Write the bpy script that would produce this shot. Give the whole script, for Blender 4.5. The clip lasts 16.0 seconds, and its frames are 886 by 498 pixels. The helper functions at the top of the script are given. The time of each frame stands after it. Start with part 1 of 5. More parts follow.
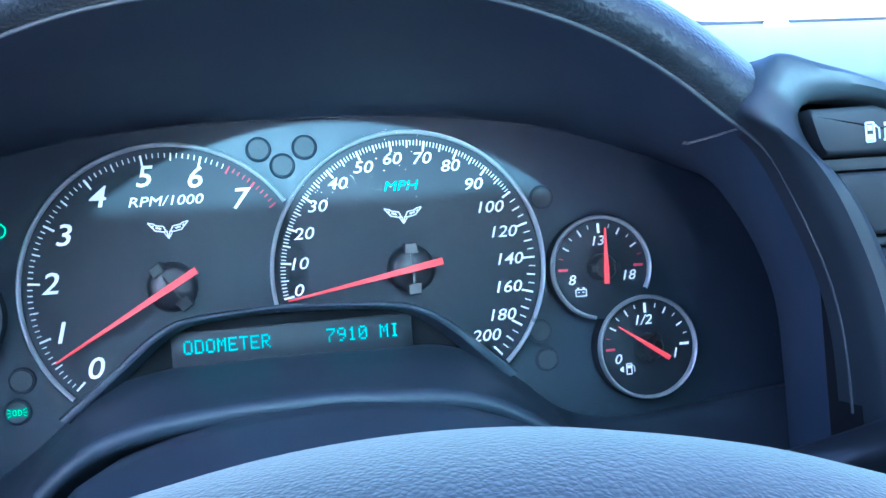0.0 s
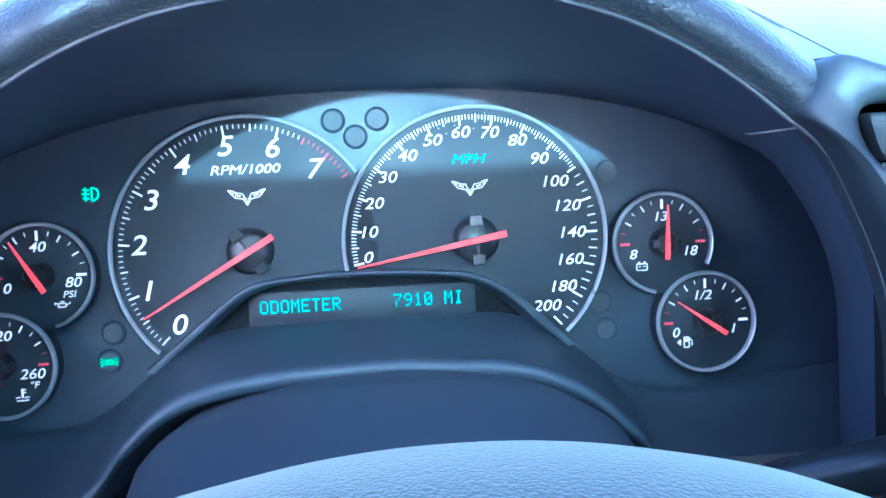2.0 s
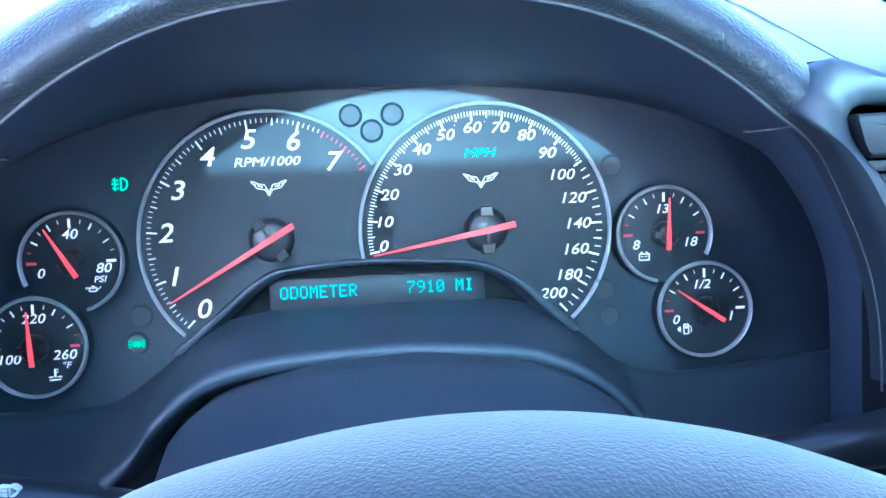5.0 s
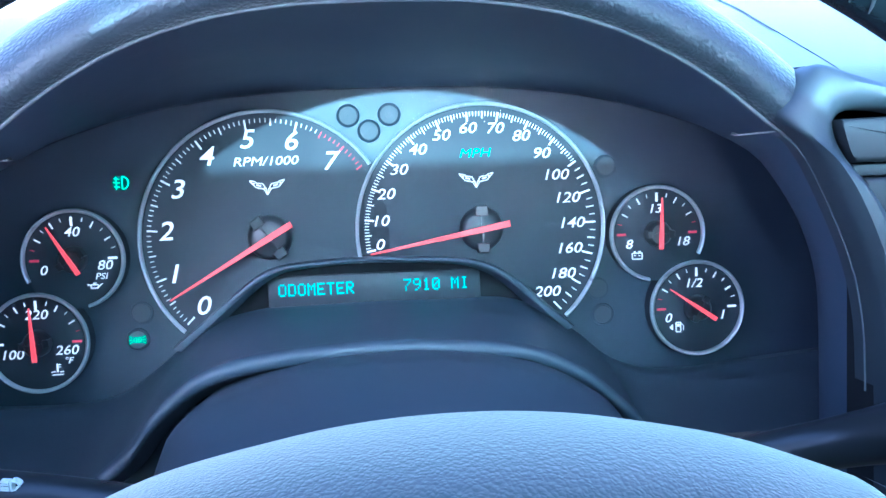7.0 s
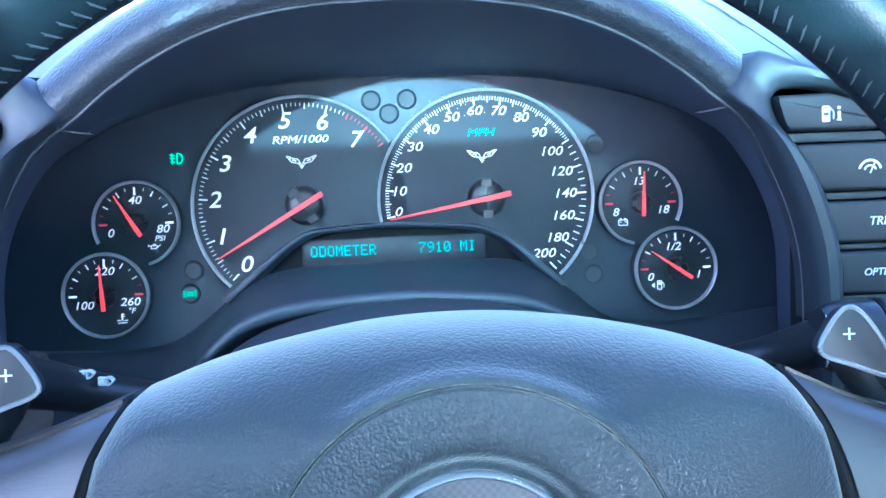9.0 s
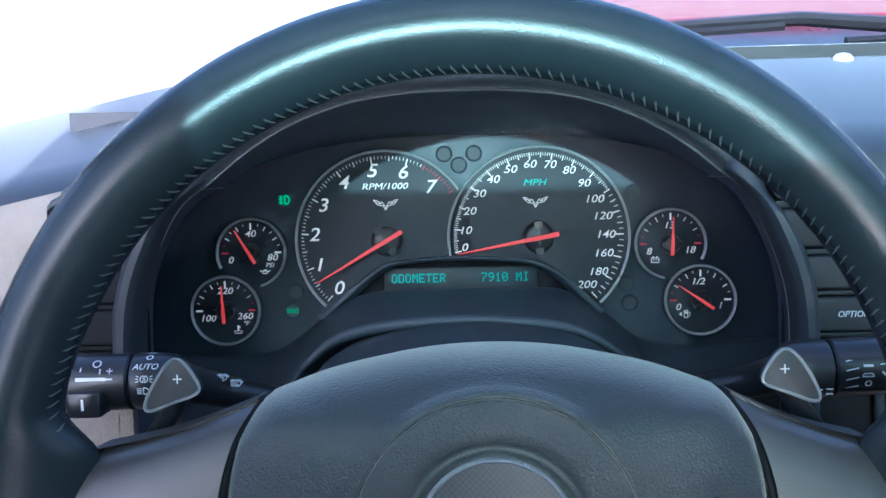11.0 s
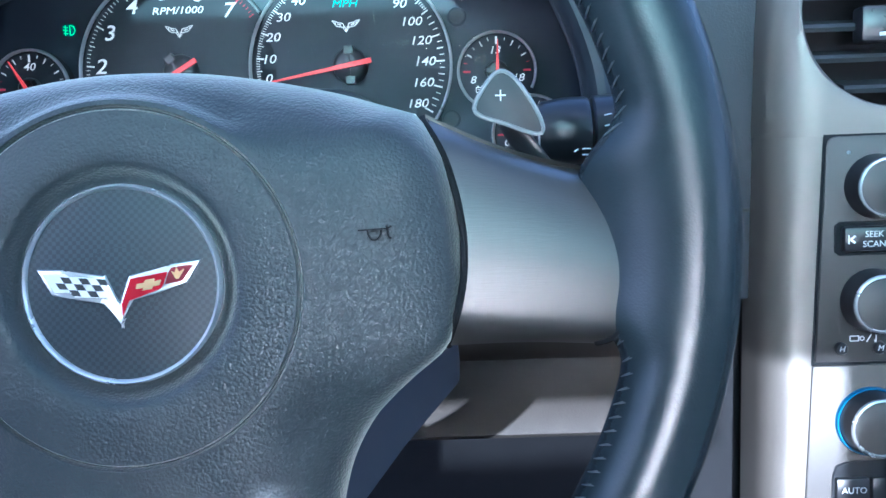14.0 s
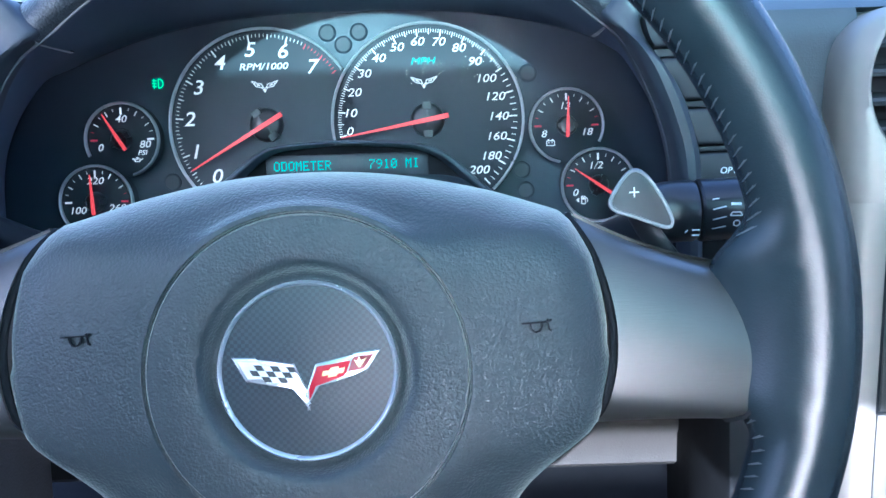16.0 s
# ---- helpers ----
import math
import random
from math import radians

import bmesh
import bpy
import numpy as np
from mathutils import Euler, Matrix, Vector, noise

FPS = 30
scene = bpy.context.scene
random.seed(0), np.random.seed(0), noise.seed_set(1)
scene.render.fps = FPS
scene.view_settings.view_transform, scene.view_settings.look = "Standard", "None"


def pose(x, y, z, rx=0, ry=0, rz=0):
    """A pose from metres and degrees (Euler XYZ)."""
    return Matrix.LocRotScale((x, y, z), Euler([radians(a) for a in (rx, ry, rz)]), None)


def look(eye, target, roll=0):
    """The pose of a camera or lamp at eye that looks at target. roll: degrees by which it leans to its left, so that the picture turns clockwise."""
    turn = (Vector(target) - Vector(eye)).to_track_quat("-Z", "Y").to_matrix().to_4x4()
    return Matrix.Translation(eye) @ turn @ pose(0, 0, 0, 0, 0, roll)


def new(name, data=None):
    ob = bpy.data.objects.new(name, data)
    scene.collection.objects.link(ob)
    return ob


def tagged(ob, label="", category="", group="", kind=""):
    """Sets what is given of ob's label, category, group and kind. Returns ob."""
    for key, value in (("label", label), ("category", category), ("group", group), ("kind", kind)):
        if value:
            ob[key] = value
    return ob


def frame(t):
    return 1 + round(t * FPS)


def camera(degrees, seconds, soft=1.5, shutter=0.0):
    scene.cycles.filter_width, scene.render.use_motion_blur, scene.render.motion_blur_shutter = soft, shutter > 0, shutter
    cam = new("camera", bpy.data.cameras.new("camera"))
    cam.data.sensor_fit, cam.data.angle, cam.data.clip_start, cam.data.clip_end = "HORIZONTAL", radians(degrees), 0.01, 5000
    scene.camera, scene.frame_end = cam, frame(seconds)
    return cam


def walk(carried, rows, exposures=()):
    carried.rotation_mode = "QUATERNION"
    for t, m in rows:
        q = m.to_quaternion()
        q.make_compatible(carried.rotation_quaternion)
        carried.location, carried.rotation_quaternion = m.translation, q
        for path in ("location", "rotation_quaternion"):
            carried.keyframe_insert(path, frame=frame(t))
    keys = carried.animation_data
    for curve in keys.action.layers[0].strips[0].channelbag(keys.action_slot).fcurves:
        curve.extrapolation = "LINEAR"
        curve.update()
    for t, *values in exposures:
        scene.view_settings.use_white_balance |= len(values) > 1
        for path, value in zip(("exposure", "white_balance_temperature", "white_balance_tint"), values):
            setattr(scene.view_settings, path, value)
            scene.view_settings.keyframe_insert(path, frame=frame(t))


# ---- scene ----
cam = camera(50.32, 16.0, soft=1.5)
# C: the dashboard's own frame. x right, y into the dash, z up the gauge faces, which recline 20 degrees.
C = pose(0, 0, 0.80, -20, 0, 0)
# W: the steering wheel's frame, almost parallel to the gauge faces.
W = C @ pose(-0.0358, -0.308, -0.1133, -3.5, 0, 0)
# seconds, place in C, yaw, pitch, roll
ROWS = [
    (0, -0.0592, -0.4174, -0.0178, -10.33, 0.15, -4.25),
    (0.5, -0.0507, -0.4150, -0.0106, -5.89, -1.38, -3.25),
    (1, -0.0463, -0.4196, -0.0020, -4.32, -3.55, -2.87),
    (1.5, -0.0509, -0.4281, -0.0004, -4.25, -3.80, -2.76),
    (2, -0.0527, -0.4333, 0.0022, -5.13, -3.98, -2.68),
    (2.5, -0.0532, -0.4400, 0.0050, -4.97, -4.20, -2.63),
    (3, -0.0579, -0.4454, 0.0042, -4.81, -4.30, -2.55),
    (3.5, -0.0598, -0.4494, 0.0040, -4.72, -4.38, -2.50),
    (4, -0.0606, -0.4511, 0.0035, -4.98, -4.49, -2.35),
    (6.5, -0.0555, -0.4603, 0.0065, -4.84, -4.87, -2.13),
    (7, -0.0550, -0.4618, 0.0072, -4.63, -5.04, -2.14),
    (7.5, -0.0568, -0.4637, 0.0060, -4.55, -4.99, -2.18),
    (8, -0.0592, -0.4683, 0.0059, -4.37, -5.20, -2.20),
    (8.5, -0.0575, -0.4785, -0.0029, -4.30, -4.88, -2.14),
    (9, -0.0538, -0.5345, -0.0068, -3.18, -4.86, -2.22),
    (9.2, -0.0600, -0.5566, -0.0280, -2.80, -4.41, -2.10),
    (11.3, -0.0309, -0.6410, 0.0247, 2.30, -4.77, -1.50),
    (11.5, -0.0105, -0.6405, 0.0230, 2.41, -4.90, -1.60),
    (12, 0.0369, -0.6324, -0.0043, 3.07, -4.50, -1.68),
    (12.5, 0.0579, -0.6075, -0.0427, 3.76, -4.27, -1.64),
    (13, 0.0669, -0.5854, -0.0734, 1.95, -3.59, -1.44),
    (13.5, 0.0682, -0.5793, -0.0808, 1.48, -4.68, -1.92),
    (14, 0.0657, -0.5808, -0.0771, 1.17, -5.99, -2.06),
    (14.5, 0.0599, -0.5883, -0.0657, 1.39, -5.76, -1.89),
    (15, 0.0492, -0.5948, -0.0538, 1.32, -5.87, -1.66),
    (15.5, 0.0207, -0.5998, -0.0515, 0.83, -6.02, -1.71),
    (16, 0.0114, -0.6095, -0.0409, 0.24, -6.26, -1.80),
]
walk(cam, [(t, C @ pose(x, y, z, 90 + pitch, 0, yaw) @ pose(0, 0, 0, 0, 0, roll)) for t, x, y, z, yaw, pitch, roll in ROWS],
     exposures=[(0, 3.42, 4260, 14), (0.5, 3.66, 4200, 14), (1, 3.74, 4200, 14), (2, 3.86, 4280, 14), (8, 3.93, 4290, 14), (9.2, 3.68, 4330, 13), (11.3, 2.45, 5000, 12), (12, 2.22, 4950, 12), (12.6, 2.72, 4780, 11), (13, 2.98, 4740, 11), (13.5, 3.10, 4690, 11), (16, 3.42, 4620, 11)])

# ---------------------------------------------------------------- light
world = bpy.data.worlds.new("sky")
scene.world = world
world.use_nodes = True
wn = world.node_tree.nodes
sky = wn.new("ShaderNodeTexSky")
sky.sky_type = "NISHITA"
sky.sun_disc = False
SUN_EL, SUN_AZ = 22.5, 182.5      # degrees above the horizon; clockwise from straight ahead
sky.sun_elevation, sky.sun_rotation = radians(SUN_EL), radians(SUN_AZ)
world.node_tree.links.new(sky.outputs[0], wn["Background"].inputs[0])
wn["Background"].inputs[1].default_value = 0.15
sky.dust_density, sky.air_density = 8.0, 0.5
sun = new("sun", bpy.data.lights.new("sun", "SUN"))
sun.data.energy, sun.data.angle, sun.data.color = 1.9, radians(0.5), (1.0, 0.93, 0.82)
sd = Vector((math.sin(radians(SUN_AZ)) * math.cos(radians(SUN_EL)), math.cos(radians(SUN_AZ)) * math.cos(radians(SUN_EL)), math.sin(radians(SUN_EL))))
sun.matrix_world = look(sd * 20, (0, 0, 0))


# ---------------------------------------------------------------- materials
def mat(name, base, rough, metal=0.0, grain=0.0, size=500.0, kind="noise", vary=0.12, coat=0.0, emit=None, power=0.0, ior=1.5):
    m = bpy.data.materials.new(name)
    m.use_nodes = True
    nt = m.node_tree
    b = nt.nodes["Principled BSDF"]
    b.inputs["Base Color"].default_value = (*base, 1)
    b.inputs["Roughness"].default_value = rough
    b.inputs["Metallic"].default_value = metal
    b.inputs["IOR"].default_value = ior
    b.inputs["Coat Weight"].default_value = coat
    b.inputs["Coat Roughness"].default_value = 0.08
    if emit:
        b.inputs["Emission Color"].default_value = (*emit, 1)
        b.inputs["Emission Strength"].default_value = power
    tc = nt.nodes.new("ShaderNodeTexCoord")
    if vary:
        n1 = nt.nodes.new("ShaderNodeTexNoise")
        n1.inputs["Scale"].default_value = 22.0
        n1.inputs["Detail"].default_value = 6.0
        n1.inputs["Roughness"].default_value = 0.65
        nt.links.new(tc.outputs["Object"], n1.inputs["Vector"])
        ramp = nt.nodes.new("ShaderNodeMapRange")
        ramp.inputs["From Min"].default_value, ramp.inputs["From Max"].default_value = 0.3, 0.7
        ramp.inputs["To Min"].default_value, ramp.inputs["To Max"].default_value = 1 - vary, 1 + vary
        nt.links.new(n1.outputs["Fac"], ramp.inputs["Value"])
        mul = nt.nodes.new("ShaderNodeVectorMath")
        mul.operation = "SCALE"
        mul.inputs[0].default_value = base
        nt.links.new(ramp.outputs[0], mul.inputs["Scale"])
        nt.links.new(mul.outputs[0], b.inputs["Base Color"])
        rr = nt.nodes.new("ShaderNodeMapRange")
        rr.inputs["From Min"].default_value, rr.inputs["From Max"].default_value = 0.3, 0.7
        rr.inputs["To Min"].default_value, rr.inputs["To Max"].default_value = rough * 0.88, min(1, rough * 1.12)
        nt.links.new(n1.outputs["Fac"], rr.inputs["Value"])
        if kind != "leather":
            nt.links.new(rr.outputs[0], b.inputs["Roughness"])
    if grain:
        if kind == "leather":
            # pebbles between fine creases, their rows bent by a slow wander
            wander = nt.nodes.new("ShaderNodeTexNoise")
            wander.inputs["Scale"].default_value = size * 0.45
            wander.inputs["Detail"].default_value = 2.0
            nt.links.new(tc.outputs["Object"], wander.inputs["Vector"])
            bend = nt.nodes.new("ShaderNodeVectorMath")
            bend.operation = "MULTIPLY_ADD"
            bend.inputs[1].default_value = (1.6 / size,) * 3
            nt.links.new(wander.outputs["Color"], bend.inputs[0])
            nt.links.new(tc.outputs["Object"], bend.inputs[2])
            t1 = nt.nodes.new("ShaderNodeTexVoronoi")
            t1.feature = "F1"
            t1.inputs["Randomness"].default_value = 1.0
            nt.links.new(bend.outputs[0], t1.inputs["Vector"])
            outp = t1.outputs["Distance"]
        elif kind == "brushed":
            t1 = nt.nodes.new("ShaderNodeTexNoise")
            mp = nt.nodes.new("ShaderNodeMapping")
            mp.inputs["Scale"].default_value = (0.06, 1, 1)
            nt.links.new(tc.outputs["Object"], mp.inputs["Vector"])
            nt.links.new(mp.outputs[0], t1.inputs["Vector"])
            outp = t1.outputs["Fac"]
        else:
            t1 = nt.nodes.new("ShaderNodeTexNoise")
            t1.inputs["Detail"].default_value = 3.0
            nt.links.new(tc.outputs["Object"], t1.inputs["Vector"])
            outp = t1.outputs["Fac"]
        t1.inputs["Scale"].default_value = size
        bump = nt.nodes.new("ShaderNodeBump")
        bump.inputs["Strength"].default_value = grain
        bump.inputs["Distance"].default_value = 0.0006
        if kind == "leather":
            bump.invert = True
        nt.links.new(outp, bump.inputs["Height"])
        nt.links.new(bump.outputs[0], b.inputs["Normal"])
    return m


PAD = mat("black vinyl", (0.018, 0.026, 0.031), 0.47, grain=0.34, size=950, kind="leather", vary=0.06, ior=1.5)
PAD.node_tree.nodes["Principled BSDF"].inputs["Sheen Weight"].default_value = 0.55
PAD.node_tree.nodes["Principled BSDF"].inputs["Sheen Tint"].default_value = (1.0, 0.98, 0.88, 1)
RIM = mat("black leather", (0.021, 0.029, 0.034), 0.27, grain=0.085, size=1300, kind="leather", vary=0.14, ior=1.45)
DASH = mat("black dash leather", (0.030, 0.036, 0.042), 0.45, grain=0.5, size=620, kind="leather")
DASH.node_tree.nodes["Principled BSDF"].inputs["Sheen Weight"].default_value = 0.6
DASH.node_tree.nodes["Principled BSDF"].inputs["Sheen Roughness"].default_value = 0.4
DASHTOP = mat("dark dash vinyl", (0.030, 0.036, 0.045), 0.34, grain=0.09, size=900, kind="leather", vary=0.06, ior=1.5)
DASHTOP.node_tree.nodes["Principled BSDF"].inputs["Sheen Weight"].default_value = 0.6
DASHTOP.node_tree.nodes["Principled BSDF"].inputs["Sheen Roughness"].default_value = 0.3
# The dash top's vinyl again, its base darkened for the shaded upright face.
DASHFACE = mat("shaded dash face vinyl", (0.020, 0.025, 0.033), 0.55, grain=0.12, size=900, kind="leather", vary=0.08, ior=1.38)
# Bluish lift in these four bases stands for veiling haze, most in the bowl.
BOWL = mat("hazed black plastic", (0.058, 0.080, 0.118), 0.55, grain=0.25, size=1500)
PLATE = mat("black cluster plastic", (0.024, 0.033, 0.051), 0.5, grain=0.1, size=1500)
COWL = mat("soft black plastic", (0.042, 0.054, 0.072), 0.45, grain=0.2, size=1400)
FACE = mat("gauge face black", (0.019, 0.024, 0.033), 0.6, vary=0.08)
SMOKED = mat("smoked lens plastic", (0.060, 0.066, 0.074), 0.65, vary=0.05)
DARK = mat("dark recess", (0.012, 0.013, 0.015), 0.85, ior=1.3)
GLOSS = mat("satin black plastic", (0.018, 0.019, 0.022), 0.3, grain=0.06, size=900)
GREYP = mat("warm dark grey paint", (0.047, 0.044, 0.042), 0.5, metal=0.0, vary=0.08)
SILVER = mat("satin silver paint", (0.185, 0.165, 0.145), 0.48, metal=0.35, grain=0.03, size=1800, vary=0.05)
SATIN = mat("satin grey paint", (0.060, 0.054, 0.049), 0.5, metal=0.3, vary=0.05)
SPOKE = mat("brushed grey metal", (0.122, 0.115, 0.110), 0.43, metal=0.7, grain=0.08, size=1500, kind="brushed", vary=0.06)
CHROME = mat("chrome", (0.80, 0.81, 0.83), 0.26, metal=0.7, vary=0.03)
RING = mat("satin chrome ring", (0.55, 0.55, 0.56), 0.30, metal=0.4, vary=0.05)
WHITE = mat("white print", (0.66, 0.64, 0.60), 0.6, vary=0, emit=(1, 0.90, 0.80), power=0.055)
WHITEP = mat("white marking", (0.72, 0.73, 0.74), 0.6, vary=0)
RED = mat("red print", (0.55, 0.03, 0.05), 0.6, vary=0, emit=(1, 0.08, 0.14), power=0.03)
NEEDLE = mat("lit red needle", (0.5, 0.04, 0.035), 0.5, vary=0, emit=(1.0, 0.075, 0.07), power=0.075)
GREEN = mat("green lamp", (0.0, 0.3, 0.1), 0.5, vary=0, emit=(0.0, 0.75, 0.22), power=0.19)
TEAL = mat("teal display", (0.0, 0.26, 0.2), 0.5, vary=0, emit=(0.02, 0.75, 0.50), power=0.095)
SCREEN = mat("display glass", (0.020, 0.023, 0.030), 0.5, vary=0.05)
PODP = mat("dark grey pod plastic", (0.034, 0.041, 0.048), 0.48, grain=0.1, size=1500)
PADDLE = mat("dark grey paddle", (0.018, 0.021, 0.025), 0.5, grain=0.05, size=1500)
BUTTON = mat("matt black button", (0.014, 0.016, 0.019), 0.6, grain=0.05, size=1500)
PIPING = mat("grey piping", (0.10, 0.105, 0.11), 0.5, vary=0.1)
WORN = mat("worn pale edge", (0.20, 0.21, 0.22), 0.4)
# TAN's trim made far darker: the footwell's shade is in this base colour.
KNEE = mat("shaded tan grey trim", (0.038, 0.033, 0.029), 0.6, grain=0.15, size=700, kind="leather")
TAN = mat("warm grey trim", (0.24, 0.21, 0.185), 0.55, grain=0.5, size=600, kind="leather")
BADGE = mat("carbon weave", (0.02, 0.022, 0.026), 0.42, vary=0, coat=0.0)
EMRED = mat("emblem red", (0.42, 0.008, 0.02), 0.25, vary=0, coat=0.7)
EMDARK = mat("emblem dark red", (0.18, 0.006, 0.015), 0.3, vary=0, coat=0.5)
EMWHITE = mat("emblem white", (0.75, 0.76, 0.78), 0.3, vary=0, coat=0.5)
EMGREY = mat("emblem black", (0.03, 0.03, 0.034), 0.3, vary=0, coat=0.5)
GOLD = mat("emblem gold", (0.7, 0.5, 0.25), 0.3, metal=0.6, vary=0)
PAINTRED = mat("red car paint", (0.24, 0.008, 0.005), 0.4, vary=0.03, coat=0.2)
CONCRETE = mat("pale concrete", (0.48, 0.46, 0.43), 0.9, grain=0.4, size=40)
THREAD = mat("dark thread", (0.10, 0.105, 0.11), 0.6, vary=0)
BLUE = mat("blue index ring", (0.02, 0.13, 0.26), 0.4, vary=0)
# for the unseen walls behind the driver that block light
BLOCKER = mat("dark grey blocking wall", (0.05, 0.05, 0.052), 0.8, grain=0.3, size=700)
HEADLINER = mat("grey headliner", (0.22, 0.21, 0.20), 0.9, grain=0.3, size=900)

# the badge's fine weave of two close greys
nt = BADGE.node_tree
ck = nt.nodes.new("ShaderNodeTexChecker")
ck.inputs["Scale"].default_value = 800
ck.inputs["Color1"].default_value = (0.012, 0.020, 0.027, 1)
ck.inputs["Color2"].default_value = (0.026, 0.038, 0.047, 1)
tcx = nt.nodes.new("ShaderNodeTexCoord")
mpx = nt.nodes.new("ShaderNodeMapping")
mpx.inputs["Rotation"].default_value = (0, 0, 0)
mpx.inputs["Location"].default_value = (0.0003, 0.5, 0.0003)
nt.links.new(tcx.outputs["Object"], mpx.inputs["Vector"])
nt.links.new(mpx.outputs[0], ck.inputs["Vector"])
nt.links.new(ck.outputs["Color"], nt.nodes["Principled BSDF"].inputs["Base Color"])


def pane_material(name, gloss, tint=(0.92, 0.97, 0.96)):
    m = bpy.data.materials.new(name)
    m.use_nodes = True
    t = m.node_tree
    t.nodes.clear()
    out = t.nodes.new("ShaderNodeOutputMaterial")
    mix = t.nodes.new("ShaderNodeMixShader")
    tr = t.nodes.new("ShaderNodeBsdfTransparent")
    gl = t.nodes.new("ShaderNodeBsdfGlossy")
    tr.inputs[0].default_value = (*tint, 1)
    gl.inputs["Roughness"].default_value = 0.02
    mix.inputs[0].default_value = gloss
    t.links.new(tr.outputs[0], mix.inputs[1])
    t.links.new(gl.outputs[0], mix.inputs[2])
    t.links.new(mix.outputs[0], out.inputs[0])
    return m


GLASS = pane_material("window glass", 0.05)
TINT = pane_material("teal tinted acrylic", 0.05, (0.22, 0.36, 0.335))
LENS = pane_material("clear gauge lens", 0.0008, (0.97, 0.98, 0.98))


# ---------------------------------------------------------------- building tools
def part(name, bm, material, parent, label="", smooth=40, kind=""):
    me = bpy.data.meshes.new(name)
    if isinstance(bm, tuple):
        me.from_pydata(*bm)
    else:
        bmesh.ops.recalc_face_normals(bm, faces=bm.faces)
        bm.to_mesh(me)
        bm.free()
    me.materials.append(material)
    if smooth:
        me.shade_smooth()
        me.set_sharp_from_angle(angle=radians(smooth))
    ob = new(name, me)
    ob.parent = parent
    return tagged(ob, label, kind=kind)


def thing(name, label, category, m=None, kind="", group=""):
    ob = new(name)
    ob.empty_display_size = 0.02
    ob.matrix_world = C if m is None else m
    return tagged(ob, label, category, group, kind)


def grid(rings, closed=False, cap=False, bm=None):
    """Quads between rows of points; closed: every row is a loop."""
    bm = bm or bmesh.new()
    vs = [[bm.verts.new(p) for p in r] for r in rings]
    for a, b in zip(vs, vs[1:]):
        n = len(a)
        for i in range(n if closed else n - 1):
            j = (i + 1) % n
            bm.faces.new((a[i], a[j], b[j], b[i]))
    if cap:
        for r in (vs[0], vs[-1]):
            bm.faces.new(r)
    return bm


def box(lo, hi, bevel=0.0, seg=2, bm=None):
    bm = bm or bmesh.new()
    v = [bm.verts.new((x, y, z)) for x in (lo[0], hi[0]) for y in (lo[1], hi[1]) for z in (lo[2], hi[2])]
    fs = [bm.faces.new([v[i] for i in f]) for f in ((0, 1, 3, 2), (4, 6, 7, 5), (0, 4, 5, 1), (2, 3, 7, 6), (0, 2, 6, 4), (1, 5, 7, 3))]
    if bevel:
        es = {e for f in fs for e in f.edges}
        bmesh.ops.bevel(bm, geom=list(es), offset=bevel, segments=seg, affect="EDGES", profile=0.5)
    return bm


def prism(pts, y0, y1, bevel=0.0, seg=2, bm=None):
    """A flat outline (x, z) drawn out from y0 (front) to y1, its front edge rounded."""
    own = bmesh.new()
    n = len(pts)
    a = [own.verts.new((x, y0, z)) for x, z in pts]
    b = [own.verts.new((x, y1, z)) for x, z in pts]
    front = own.faces.new(a)
    own.faces.new(b[::-1])
    for i in range(n):
        j = (i + 1) % n
        own.faces.new((a[i], b[i], b[j], a[j]))
    if bevel:
        bmesh.ops.bevel(own, geom=list(front.edges), offset=bevel, segments=seg, affect="EDGES", profile=0.5)
    if bm is None:
        return own
    me = bpy.data.meshes.new("t")
    own.to_mesh(me)
    own.free()
    bm.from_mesh(me)
    bpy.data.meshes.remove(me)
    return bm


def lathe(profile, cx, cz, a0=0.0, a1=360.0, n=72, bm=None):
    """Turns (radius, y) round an axis along y through (cx, cz), from a0 to a1 degrees."""
    full = abs(a1 - a0) >= 359.9
    steps = [radians(a0 + (a1 - a0) * i / n) for i in range(n if full else n + 1)]
    rings = [[(cx + r * math.cos(a), y, cz + r * math.sin(a)) for a in steps] for r, y in profile]
    return grid(rings, closed=full, bm=bm)


def tube(path, radius, n=10, bm=None, cap=True, flat=1.0):
    """A round bar along a path; radius: a number or one for each point."""
    pts = [Vector(p) for p in path]
    rings = []
    up = Vector((0, 0.3, 1)).normalized()
    for i, p in enumerate(pts):
        d = (pts[min(i + 1, len(pts) - 1)] - pts[max(i - 1, 0)]).normalized()
        s = d.cross(up)
        if s.length < 0.05:
            s = d.cross(Vector((1, 0, 0)))
        s.normalize()
        u = s.cross(d)
        r = radius[i] if hasattr(radius, "__len__") else radius
        rings.append([p + r * (math.cos(2 * math.pi * k / n) * s + flat * math.sin(2 * math.pi * k / n) * u) for k in range(n)])
    return grid(rings, closed=True, cap=cap, bm=bm)


